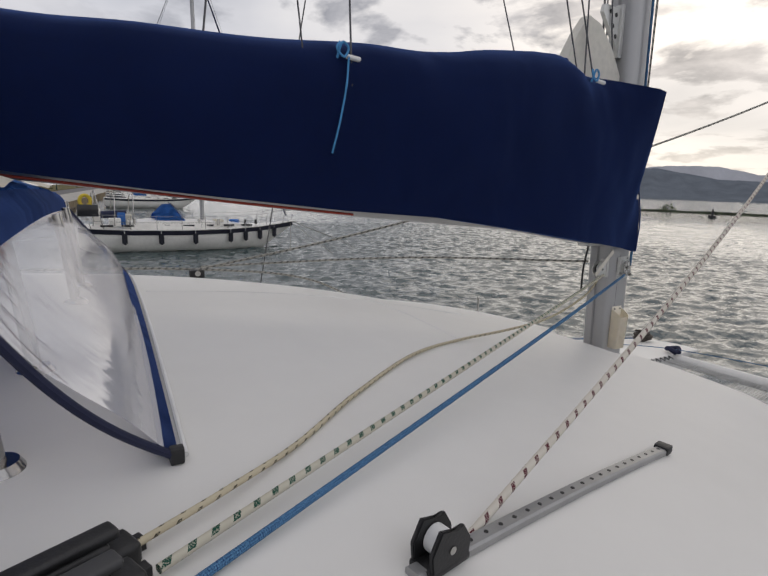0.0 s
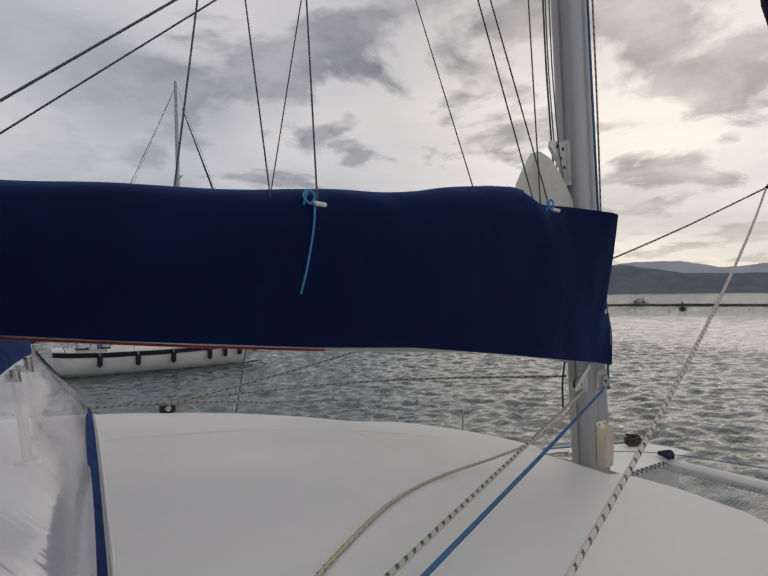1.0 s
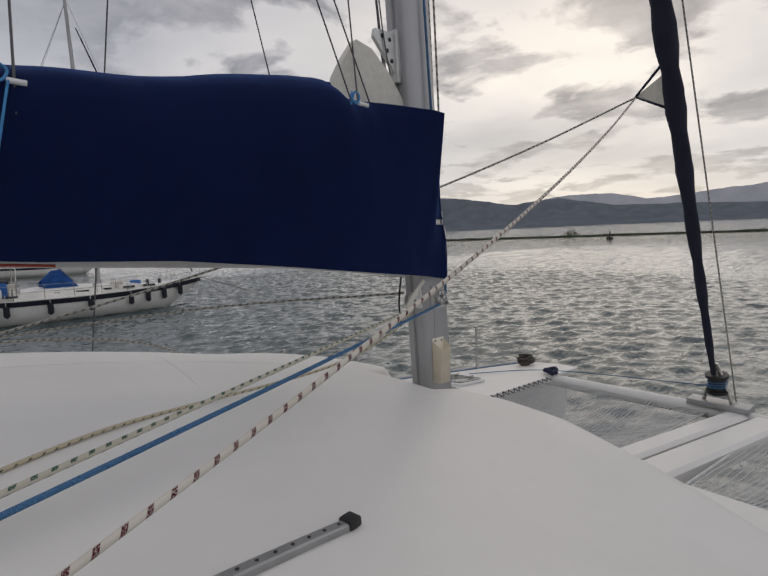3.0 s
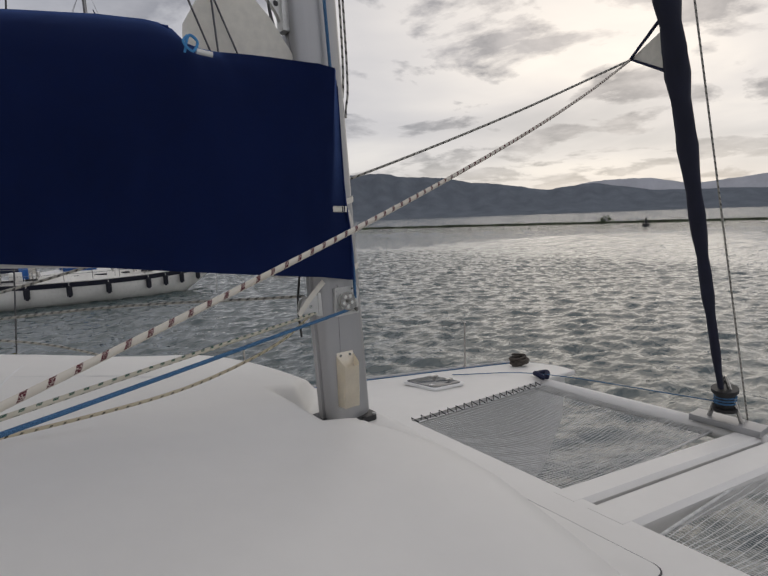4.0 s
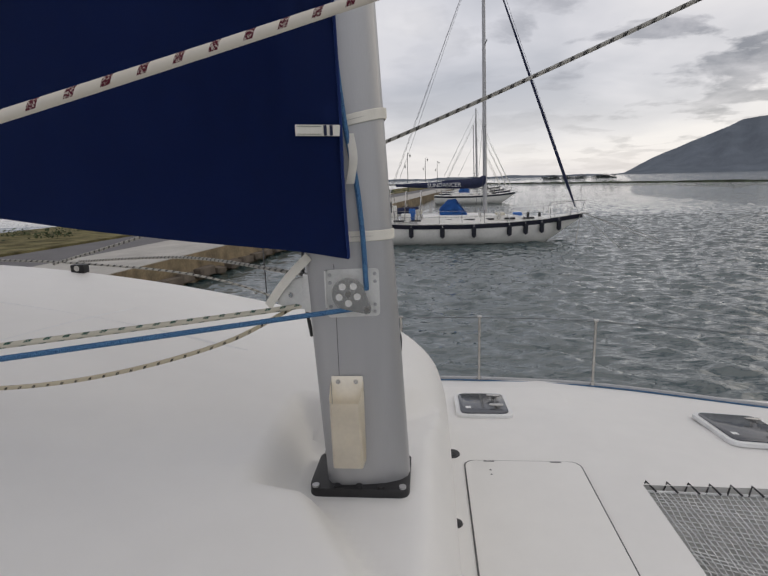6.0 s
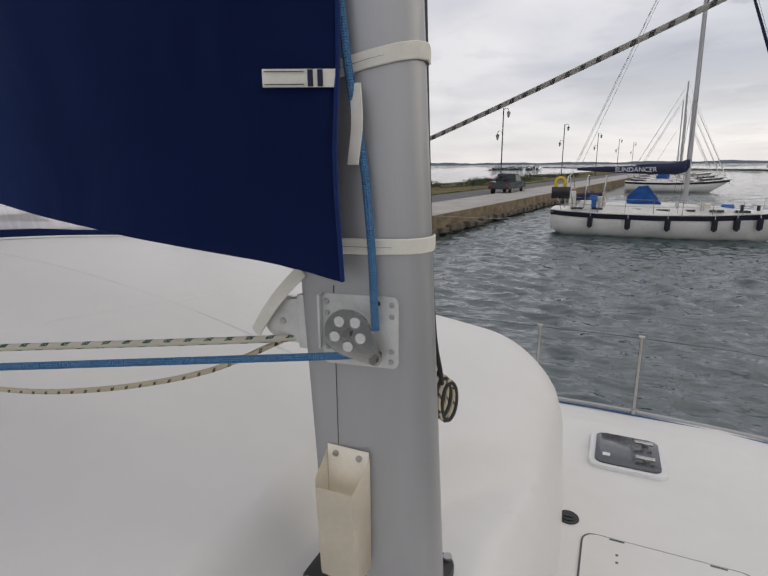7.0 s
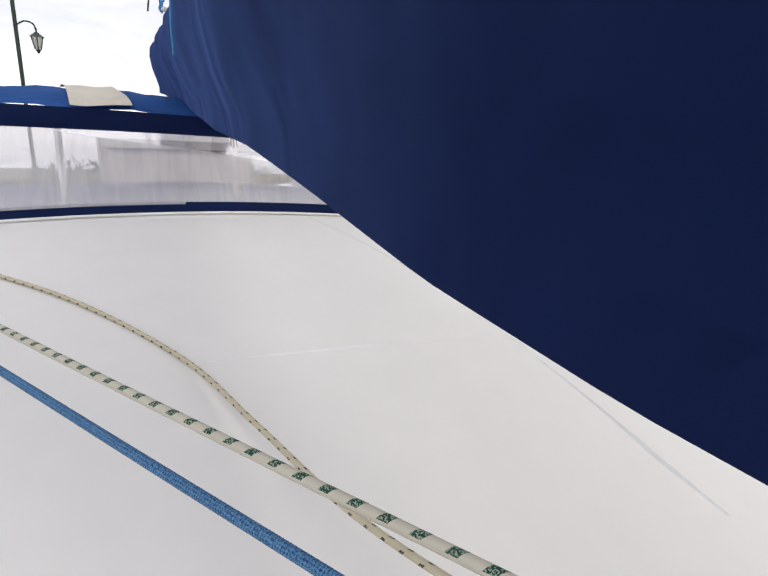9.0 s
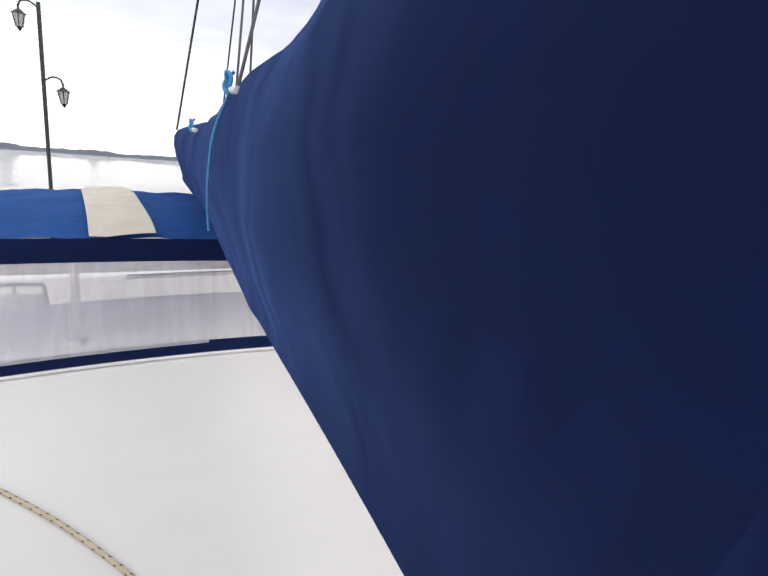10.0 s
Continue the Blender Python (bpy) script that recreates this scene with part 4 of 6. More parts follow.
    # the plate and its sheave follow the turn of the mast's side
    swing = Matrix.Translation((-0.068, -0.0855, 0)) @ Matrix.Rotation(radians(8), 4, "Z") @ Matrix.Translation((0.068, 0.0855, 0))
    for ob in (pl, cheek, wheel):
        ob.matrix_world = swing @ ob.matrix_world
    # gooseneck side block on the aft face
    g = bmesh.new()
    for y in (-0.058, -0.026):
        rot = [(-0.155 - 0.03 + 0.042 * math.cos(radians(a)), 0.632 + 0.042 * math.sin(radians(a))) for a in range(75, 275, 15)] + [(-0.13, 0.585), (-0.126, 0.680)]
        loft([[Vector((x, y - 0.003, z)) for x, z in rot], [Vector((x, y + 0.003, z)) for x, z in rot]], bm=g)
    box((-0.140, -0.066, 0.578), (-0.112, -0.016, 0.690), 0.003, bm=g)
    blk = part("rope_exit_block", g, PLATE, t, "pale alloy turning block on the mast")
    part("pin", rod((-0.178, -0.066, 0.630), (-0.178, -0.018, 0.630), 0.007, n=10), STEEL, blk)
    part("wheel", rod((-0.178, -0.054, 0.630), (-0.178, -0.030, 0.630), 0.030, n=20), BLACK, blk)
    # loose end of the upper strap
    pth = smooth_path([(0.019, -0.098, 1.065), (0.028, -0.112, 1.001), (0.016, -0.106, 0.937)], 6)
    b = loft([[q + Vector((-0.012, 0, 0)), q + Vector((0.010, -0.004, 0)), q + Vector((0.010, -0.007, 0)), q + Vector((-0.012, -0.003, 0))] for q in pth])
    part("strap_end", b, STRAP, t, "loose end of the webbing strap")
    # webbing tail
    tail = [(-0.115, -0.082, 0.742), (-0.165, -0.080, 0.695), (-0.205, -0.076, 0.650), (-0.245, -0.070, 0.598)]
    pth = smooth_path(tail, 6)
    part("webbing_tail", loft([[q + Vector((-0.008, 0, 0.010)), q + Vector((0.008, 0, -0.010)), q + Vector((0.008, 0.003, -0.010)), q + Vector((-0.008, 0.003, 0.010))] for q in pth]), STRAP, t, "loose end of white webbing")
    # winch handle pocket
    t2 = thing("winch_handle_pocket", "cream plastic winch handle pocket riveted to the mast", "holder", (mx(0.25) - 0.02, -0.09, 0.13))
    x0, x1 = mx(0.25) - 0.074, mx(0.25) + 0.022
    rings = []
    for z, k in ((0.128, 0.86), (0.20, 0.92), (0.29, 0.97), (0.345, 1.0)):
        d = 0.062 * k
        hw = (x1 - x0) / 2 * (0.90 + 0.1 * k)
        c = (x0 + x1) / 2
        rings.append([Vector((c - hw, -0.086, z)), Vector((c - hw * 0.92, -0.086 - d * 0.9, z)), Vector((c - hw * 0.8, -0.086 - d, z)), Vector((c + hw * 0.8, -0.086 - d, z)), Vector((c + hw * 0.92, -0.086 - d * 0.9, z)), Vector((c + hw, -0.086, z))])
    top = rings[-1]
    rings[-1] = [top[0] + Vector((0, 0, 0.035)), top[1] + Vector((0, 0, 0.0)), top[2] - Vector((0, 0, 0.012)), top[3] - Vector((0, 0, 0.012)), top[4], top[5] + Vector((0, 0, 0.035))]
    b = loft(rings, closed=False, caps=False)
    bmesh.ops.solidify(b, geom=b.faces[:], thickness=0.0035)
    part("shell", b, POCKET, t2)
    part("floor", box((x0 + 0.012, -0.135, 0.130), (x1 - 0.012, -0.0865, 0.136)), POCKET, t2)
    part("back_plate", box((x0 + 0.002, -0.0885, 0.14), (x1 - 0.002, -0.0855, 0.392), 0.001), POCKET, t2)
    for x in (x0 + 0.022, x1 - 0.022):
        part("rivet", rod((x, -0.0885, 0.376), (x, -0.093, 0.376), 0.0065, n=12), STEEL, t2)
    # winch on the port side with its rope
    t3 = thing("mast_cleat", "rope coiled on a cleat at the far side of the mast", "cleat", (0.06, 0.13, 0.42))
    part("base", box((0.0, 0.078, 0.30), (0.092, 0.094, 0.52), 0.004), POCKET, t3)
    for k in range(5):
        c = Vector((0.088 + 0.005 * k, 0.125 + 0.008 * k, 0.44 - 0.008 * k))
        part("coil", tube([c + Vector((0.02 * math.sin(w) * 0.5, 0.024 * math.sin(w), 0.046 * math.cos(w))) for w in [2 * math.pi * j / 20 for j in range(21)]], 0.007, 6), R_BEIGE if k % 2 else BLACK, t3)
    part("tail", tube(smooth_path([(0.100, 0.13, 0.46), (0.080, 0.10, 0.75), (0.04, 0.09, 2.0)], 6), 0.006, 6), BLACK, t3)
    # gooseneck track bracket above the cover
    t4 = thing("mast_bracket", "white perforated alloy bracket on the mast above the boom", "bracket", (-0.2, 0, 1.95))
    b = loft([[Vector((mx(2) - 0.13 + x, -0.012, z)) for x, z in ((0, 2.10), (-0.14, 2.10), (-0.15, 2.06), (-0.03, 1.92), (0, 1.86))], [Vector((mx(2) - 0.13 + x, 0.012, z)) for x, z in ((0, 2.10), (-0.14, 2.10), (-0.15, 2.06), (-0.03, 1.92), (0, 1.86))]])
    part("web", b, PLATE, t4)
    part("flange", box((mx(2) - 0.14, -0.03, 1.84), (mx(2) - 0.108, 0.03, 2.12), 0.003), PLATE, t4)
    for x, z in ((-0.04, 2.06), (-0.09, 2.07), (-0.06, 2.0), (-0.03, 1.95)):
        part("hole", rod((mx(2) - 0.13 + x, -0.0135, z), (mx(2) - 0.13 + x, 0.0135, z), 0.012, n=12), BLACK, t4)
    # head of the stowed sail
    t5 = thing("stowed_sail_head", "white sailcloth headboard of the stowed mainsail", "sail", (-0.3, 0, 1.7))
    o = [(-0.599, 1.550), (-0.579, 1.807), (-0.518, 1.912), (-0.445, 2.009), (-0.341, 1.981), (-0.228, 1.876), (-0.120, 1.728), (-0.120, 1.550)]
    part("cloth", loft([[Vector((x - 0.05, -0.03, z)) for x, z in o], [Vector((x - 0.05, 0.03, z)) for x, z in o]]), STRAP, t5)


build_mast()
rope("halyard_tail", [(0.046, -0.096, 0.648), (0.034, -0.099, 0.9), (mx(1.5) + 0.03, -0.102, 1.5), (mx(4) + 0.03, -0.09, 4.0)], 0.0072, R_BLUE, "blue halyard running up the mast", n=12, seg=10)


# ---------------------------------------------------------------- boom and stack-pack cover
BOT = [(-5.2, 1.22), (-3.3, 1.10), (-2.7, 1.035), (-1.95, 0.97), (-1.5, 0.945), (-1.0, 0.885), (-0.6, 0.83), (-0.15, 0.77), (0.0, 0.742)]
TOP = [(-5.2, 1.64), (-3.2, 1.56), (-2.6, 1.575), (-1.95, 1.605), (-1.4, 1.655), (-0.95, 1.725), (-0.78, 1.737), (-0.71, 1.727), (-0.66, 1.68), (-0.58, 1.648), (-0.12, 1.612)]
YC = [(-5.2, 0.42), (-3.2, 0.185), (-2.6, 0.095), (-2.0, 0.01), (-1.5, -0.02), (-0.7, -0.03), (-0.3, -0.02), (0.0, 0.0)]


BW = [(-5.2, 0.11), (-1.9, 0.09), (-1.5, 0.115), (-0.97, 0.155), (-0.65, 0.178), (-0.42, 0.178), (-0.2, 0.15), (0.0, 0.12)]
EDGE = [(0, 0.141), (0.22, 0.150), (0.45, 0.114), (1, 0.11)]
FULL = [(-5.2, 0.72), (-2.7, 0.80), (-2.0, 0.74), (-1.5, 0.88), (-1.0, 0.98), (0.0, 1.0)]


def build_cover():
    t = thing("boom_cover", "navy canvas stack-pack sail cover along the boom", "sail cover", (-2, 0, 1.2))
    xs = [-5.2 + 0.05 * k for k in range(102)]
    xs = [x for x in xs if x < -0.17] + [-0.16, -0.12, -0.10, -0.08, -0.05, -0.02, 0.008]
    rings = []
    for x in xs:
        zb, zt, yc = interp(x, BOT), interp(x, TOP), interp(x, YC)
        near = max(0, min(1, (x + 0.65) / 0.45))
        ring = []
        prof = [(0.0, 0.120), (0.10, 0.155), (0.25, 0.20), (0.45, 0.225), (0.65, 0.235), (0.82, 0.215), (0.93, 0.175), (0.985, 0.115), (1.03, 0.05)]
        for s in (-1, 1):
            seq = prof if s < 0 else prof[::-1]
            for f, w in seq:
                ww = w * interp(x, FULL) * (1 - near) + near * (0.130 + 0.150 * f)
                low = max(0, 1 - f / 0.45) ** 1.5
                ww = ww * (1 - low) + low * max(interp(x, BW), 0.0) if f < 0.45 else ww
                wrap = max(0, min(1, (x + 0.115) / 0.115))
                ww = ww * (1 - wrap) + wrap * interp(f, EDGE)
                wr = 0.010 * math.sin(6.1 * x + 5 * f * s) + 0.005 * math.sin(13 * x + 7 * f + s) * f
                xx = x - (0.022 * f * (x + 0.3) / 0.3 if x > -0.3 else 0)
                ring.append(Vector((xx, yc + s * (ww + wr * (1 - 0.6 * near) * min(1, 0.15 + f / 0.35)), zb + (zt - zb) * f + 0.006 * math.sin(9 * x) * (f > 0.9))))
        rings.append(ring)
    b = loft(rings, closed=False, caps=False)
    loft([[r[-1], r[0]] for r, x in zip(rings, xs) if x < -0.35], closed=False, caps=False, bm=b)
    bmesh.ops.solidify(b, geom=b.faces[:], thickness=0.004)
    part("canvas", b, NAVY, t)
    # front hem and flap
    b = tube([Vector((0.008 - 0.022 * f, -interp(f, EDGE) - 0.002, 0.745 + 0.87 * f)) for f in [k / 12 for k in range(13)]], 0.004, 8)
    part("front_hem", b, NAVY, t)
    pts = smooth_path([(-1.02, -0.06, 1.710), (-0.88, -0.08, 1.728), (-0.72, -0.09, 1.728)], 6)
    part("top_roll", tube(pts, 0.022, 10), NAVY, t)
    def tape(x0, x1, z0, z1, off, name, mat, label=""):
        rows = []
        for k in range(5):
            x = x0 + (x1 - x0) * k / 4
            y = -interp(x, [(-0.2, 0.180), (-0.115, 0.176), (0.0, 0.120)]) - off
            rows.append([Vector((x, y, z0)), Vector((x, y - 0.002, z0)), Vector((x, y - 0.002, z1)), Vector((x, y, z1))])
        part(name, loft(rows), mat, t, label)
    tape(-0.105, -0.002, 1.057, 1.084, 0.008, "label_tape", STRAP, "white stitched webbing tab")
    for z in (1.0605, 1.0795):
        tape(-0.101, -0.046, z, z + 0.0011, 0.0105, "tape_stitch", GREYLINE)
    for x in (-0.040, -0.026):
        tape(x, x + 0.007, 1.058, 1.083, 0.0105, "tape_stripe", NAVY_DARK)


build_cover()


def build_boom():
    t = thing("boom", "pale grey aluminium boom under the sail cover", "boom", (-2, 0, 0.95))
    rings = []
    for x in (-5.3, -4, -3, -2, -1, -0.3):
        z, y = interp(x, BOT) + (0.078 if x > -1.2 else 0.062), interp(x, YC)
        rings.append([Vector((x, y + 0.062 * math.cos(a), z + 0.085 * math.sin(a))) for a in [2 * math.pi * k / 16 for k in range(16)]])
    part("profile", loft(rings), ALU, t)
    part("gooseneck", box((-0.32, -0.03, 0.77), (-0.12, 0.03, 0.86), 0.01), PLATE, t)
    part("reef_line", tube([Vector((x, interp(x, YC) - 0.055, interp(x, BOT) - 0.014)) for x in (-5.2, -4, -3.4, -3, -2.4, -1.9)], 0.005, 6), material("red_cord", (0.35, 0.05, 0.03), 0.8), t, "red reefing line under the boom")


build_boom()


def toggle(x, y, z, tie):
    t = thing("cover_tie", "light blue cord and white toggle on the sail cover", "cord", (x, y, z), group="sail cover ties")
    part("toggle", rod((x - 0.005, y - 0.012, z), (x + 0.05, y - 0.012, z - 0.004), 0.010, n=10), WHITE, t)
    k = [(x - 0.03, y, z + 0.05), (x - 0.05, y - 0.02, z + 0.02), (x - 0.02, y - 0.02, z - 0.005), (x, y - 0.015, z + 0.03), (x - 0.03, y - 0.02, z + 0.045), (x - 0.045, y - 0.01, z - 0.01)]
    part("knot", tube(smooth_path(k, 5), 0.005, 6), LINE_BLUE, t)
    if tie:
        part("hanging_end", tube(smooth_path(tie, 6), 0.0042, 6), LINE_BLUE, t)


toggle(-1.985, -0.126, 1.552, [(-1.985, -0.145, 1.55), (-2.01, -0.180, 1.44), (-2.04, -0.188, 1.30), (-2.065, -0.180, 1.19)])
toggle(-0.67, -0.245, 1.622, None)
toggle(-3.2, 0.02, 1.515, None)


# ---------------------------------------------------------------- lines on the roof
CLEW = Vector((2.61, -0.056, 2.13))
rope("reefing_line", [(-0.150, -0.050, 0.606), (-0.21, -0.082, 0.592), (-1.2, -0.541, 0.570), (-2.86, -1.296, 0.535)], 0.0075, R_GREEN, "cream rope with green flecks led aft to the clutch", n=12, seg=30)
slack = [(-0.155, -0.040, 0.604), (-0.20, -0.060, 0.578), (-0.36, -0.11, 0.505), (-0.60, -0.160, 0.445), (-0.85, -0.205, 0.412), (-1.15, -0.245, 0.406)]
slack += [(x, y, roof_z(x, y) + 0.008) for x, y in ((-1.5, -0.32), (-1.9, -0.54), (-2.29, -0.83), (-2.55, -1.04))] + [(-2.74, -1.17, 0.545), (-2.88, -1.24, 0.545)]
rope("slack_line", slack, 0.0062, R_BEIGE, "slack beige rope with dark flecks lying on the roof", n=12, seg=10)
rope("blue_halyard", [(0.022, -0.092, 0.597), (-0.006, -0.099, 0.5935), (-0.045, -0.1195, 0.593), (-0.20, -0.188, 0.588), (-1.3, -0.667, 0.553), (-2.85, -1.343, 0.522)], 0.0072, R_BLUE, "blue braided halyard led aft across the roof", n=12, seg=30)


def sheet(a, b, sag):
    a, b = Vector(a), Vector(b)
    return [a.lerp(b, f) - Vector((0, 0, sag * 4 * f * (1 - f))) for f in (0, 0.2, 0.4, 0.6, 0.8, 1)]


rope("jib_sheet", sheet((-2.45, -1.405, 0.44), CLEW, 0.12), 0.008, R_RED, "white jib sheet with red flecks up to the clew", n=12, group="jib sheets")
rope("jib_sheet", [(-2.47, -1.42, 0.44), (-2.75, -1.55, 0.46), (-3.0, -1.66, 0.46)], 0.008, R_RED, "white jib sheet with red flecks leading from the block", n=12, group="jib sheets")
# a white sheet too; the grey rope colour stands in for its shade
rope("jib_sheet", sheet(CLEW, (-2.2, 1.60, 0.48), 0.14), 0.008, R_GREY, "white jib sheet with dark flecks led to the far side, coloured grey for shade", n=12, group="jib sheets")
rope("port_line", [(-2.15, 1.78, 0.47), (-1.0, 0.95, 0.60), (-0.14, 0.07, 0.66)], 0.007, R_GREY, "grey line led from the mast to the far side", n=8)
rope("port_line", [(-3.4, 2.0, 0.47), (-2.17, 1.86, 0.44), (-1.2, 1.95, 0.28), (-0.3, 2.3, -0.2)], 0.008, R_GREY, "grey line lying along the far roof edge", n=8)


def build_clutch():
    t = thing("rope_clutch", "black plastic rope clutches on the coachroof", "rope clutch", (-2.98, -1.27, 0.5))
    d = Vector((-0.93, -0.37, 0)).normalized()
    for k in range(3):
        o = Vector((-2.875, -1.225 - 0.066 * k, roof_z(-2.95, -1.35) - 0.004))
        m = Matrix.Translation(o) @ Matrix.Rotation(math.atan2(d.y, d.x), 4, "Z")
        b = box((0.01, -0.028, 0), (0.26, 0.028, 0.040), 0.010, 3)
        box((0.05, -0.023, 0.034), (0.25, 0.023, 0.056), 0.010, 3, bm=b)
        box((-0.004, -0.011, 0.006), (0.02, 0.011, 0.030), 0.003, bm=b)
        put_b = bmesh.new()
        part("body", put(b, put_b, m), BLACK, t)
        h = box((0.035, -0.017, 0.054), (0.235, 0.017, 0.070), 0.007, 3)
        part("lever", put(h, bmesh.new(), m), material("lever_grey", (0.05, 0.05, 0.052), 0.5) if k == 1 else BLACK, t, "black lever")


build_clutch()


def build_track():
    a, b = Vector((-1.54, -1.27, 0)), Vector((-2.52, -1.43, 0))
    t = thing("genoa_track", "grey aluminium genoa track with holes on the roof", "track", (*a.xy, 0.38))
    n = 16
    way = (b - a).normalized(); side = Vector((-way.y, way.x, 0))
    top = lambda k: Vector((*a.lerp(b, k).xy, roof_z(*a.lerp(b, k).xy)))
    sec = [(-0.016, 0), (-0.016, 0.012), (-0.012, 0.016), (0.012, 0.016), (0.016, 0.012), (0.016, 0)]
    part("rail", loft([[top(k / n) + side * s + Vector((0, 0, z)) for s, z in sec] for k in range(n + 1)]), material("grey_track_alloy", (0.36, 0.36, 0.355), 0.4, metal=0.5, var=0.06, scale=14), t)
    for k in range(22):
        q = top((k + 0.8) / 23)
        part("hole", rod(q + Vector((0, 0, 0.0155)), q + Vector((0, 0, 0.017)), 0.0045, n=10), BLACK, t)
    q = top(0)
    part("end_stop", put(box((-0.02, -0.02, 0), (0.018, 0.02, 0.024), 0.006), bmesh.new(), Matrix.Translation(q) @ Matrix.Rotation(math.atan2(way.y, way.x), 4, "Z")), BLACK, t, "black end stop")
    c = thing("sheet_block", "black plastic genoa car block on the track", "block", (-2.42, -1.41, 0.45))
    m = Matrix.Translation(top(0.94)) @ Matrix.Scale(0.80, 4) @ Matrix.Rotation(math.atan2(way.y, way.x), 4, "Z")
    for s in (-1, 1):
        o = [(-0.055, 0.018), (-0.06, 0.055), (-0.035, 0.095), (-0.01, 0.088), (0.03, 0.105), (0.055, 0.06), (0.05, 0.018)]
        w = loft([[Vector((x, s * 0.026 - 0.006, z)) for x, z in o], [Vector((x, s * 0.026 + 0.006, z)) for x, z in o]])
        bmesh.ops.bevel(w, geom=w.edges[:], offset=0.003, segments=2, affect="EDGES")
        part("cheek", put(w, bmesh.new(), m), BLACK, c)
        part("pin", put(rod((0.0, s * 0.032, 0.055), (0.0, s * 0.036, 0.055), 0.009, n=14), bmesh.new(), m), STEEL, c)
    part("sheave", put(rod((0, -0.018, 0.055), (0, 0.018, 0.055), 0.030, n=24), bmesh.new(), m), WHITE, c, "white roller")
    part("slider", put(box((-0.06, -0.032, 0.006), (0.055, 0.032, 0.024), 0.006), bmesh.new(), m), BLACK, c)


build_track()


def far_cleat(x, y):
    z = roof_z(x, y)
    t = thing("rope_block", "small black block on the far roof edge", "block", (x, y, z))
    part("body", box((x - 0.05, y - 0.03, z), (x + 0.05, y + 0.03, z + 0.06), 0.012), BLACK, t)
    part("sheave", rod((x, y - 0.034, z + 0.035), (x, y + 0.034, z + 0.035), 0.02), STEEL, t)


far_cleat(-2.17, 1.80)


# ---------------------------------------------------------------- dodger and bimini
FOOT_L, FOOT_R = Vector((-2.79, -1.02, 0.0)), Vector((-2.64, 1.66, 0.0))
HEAD_L, HEAD_R = Vector((-3.08, -1.14, 0.93)), Vector((-2.93, 1.72, 0.87))


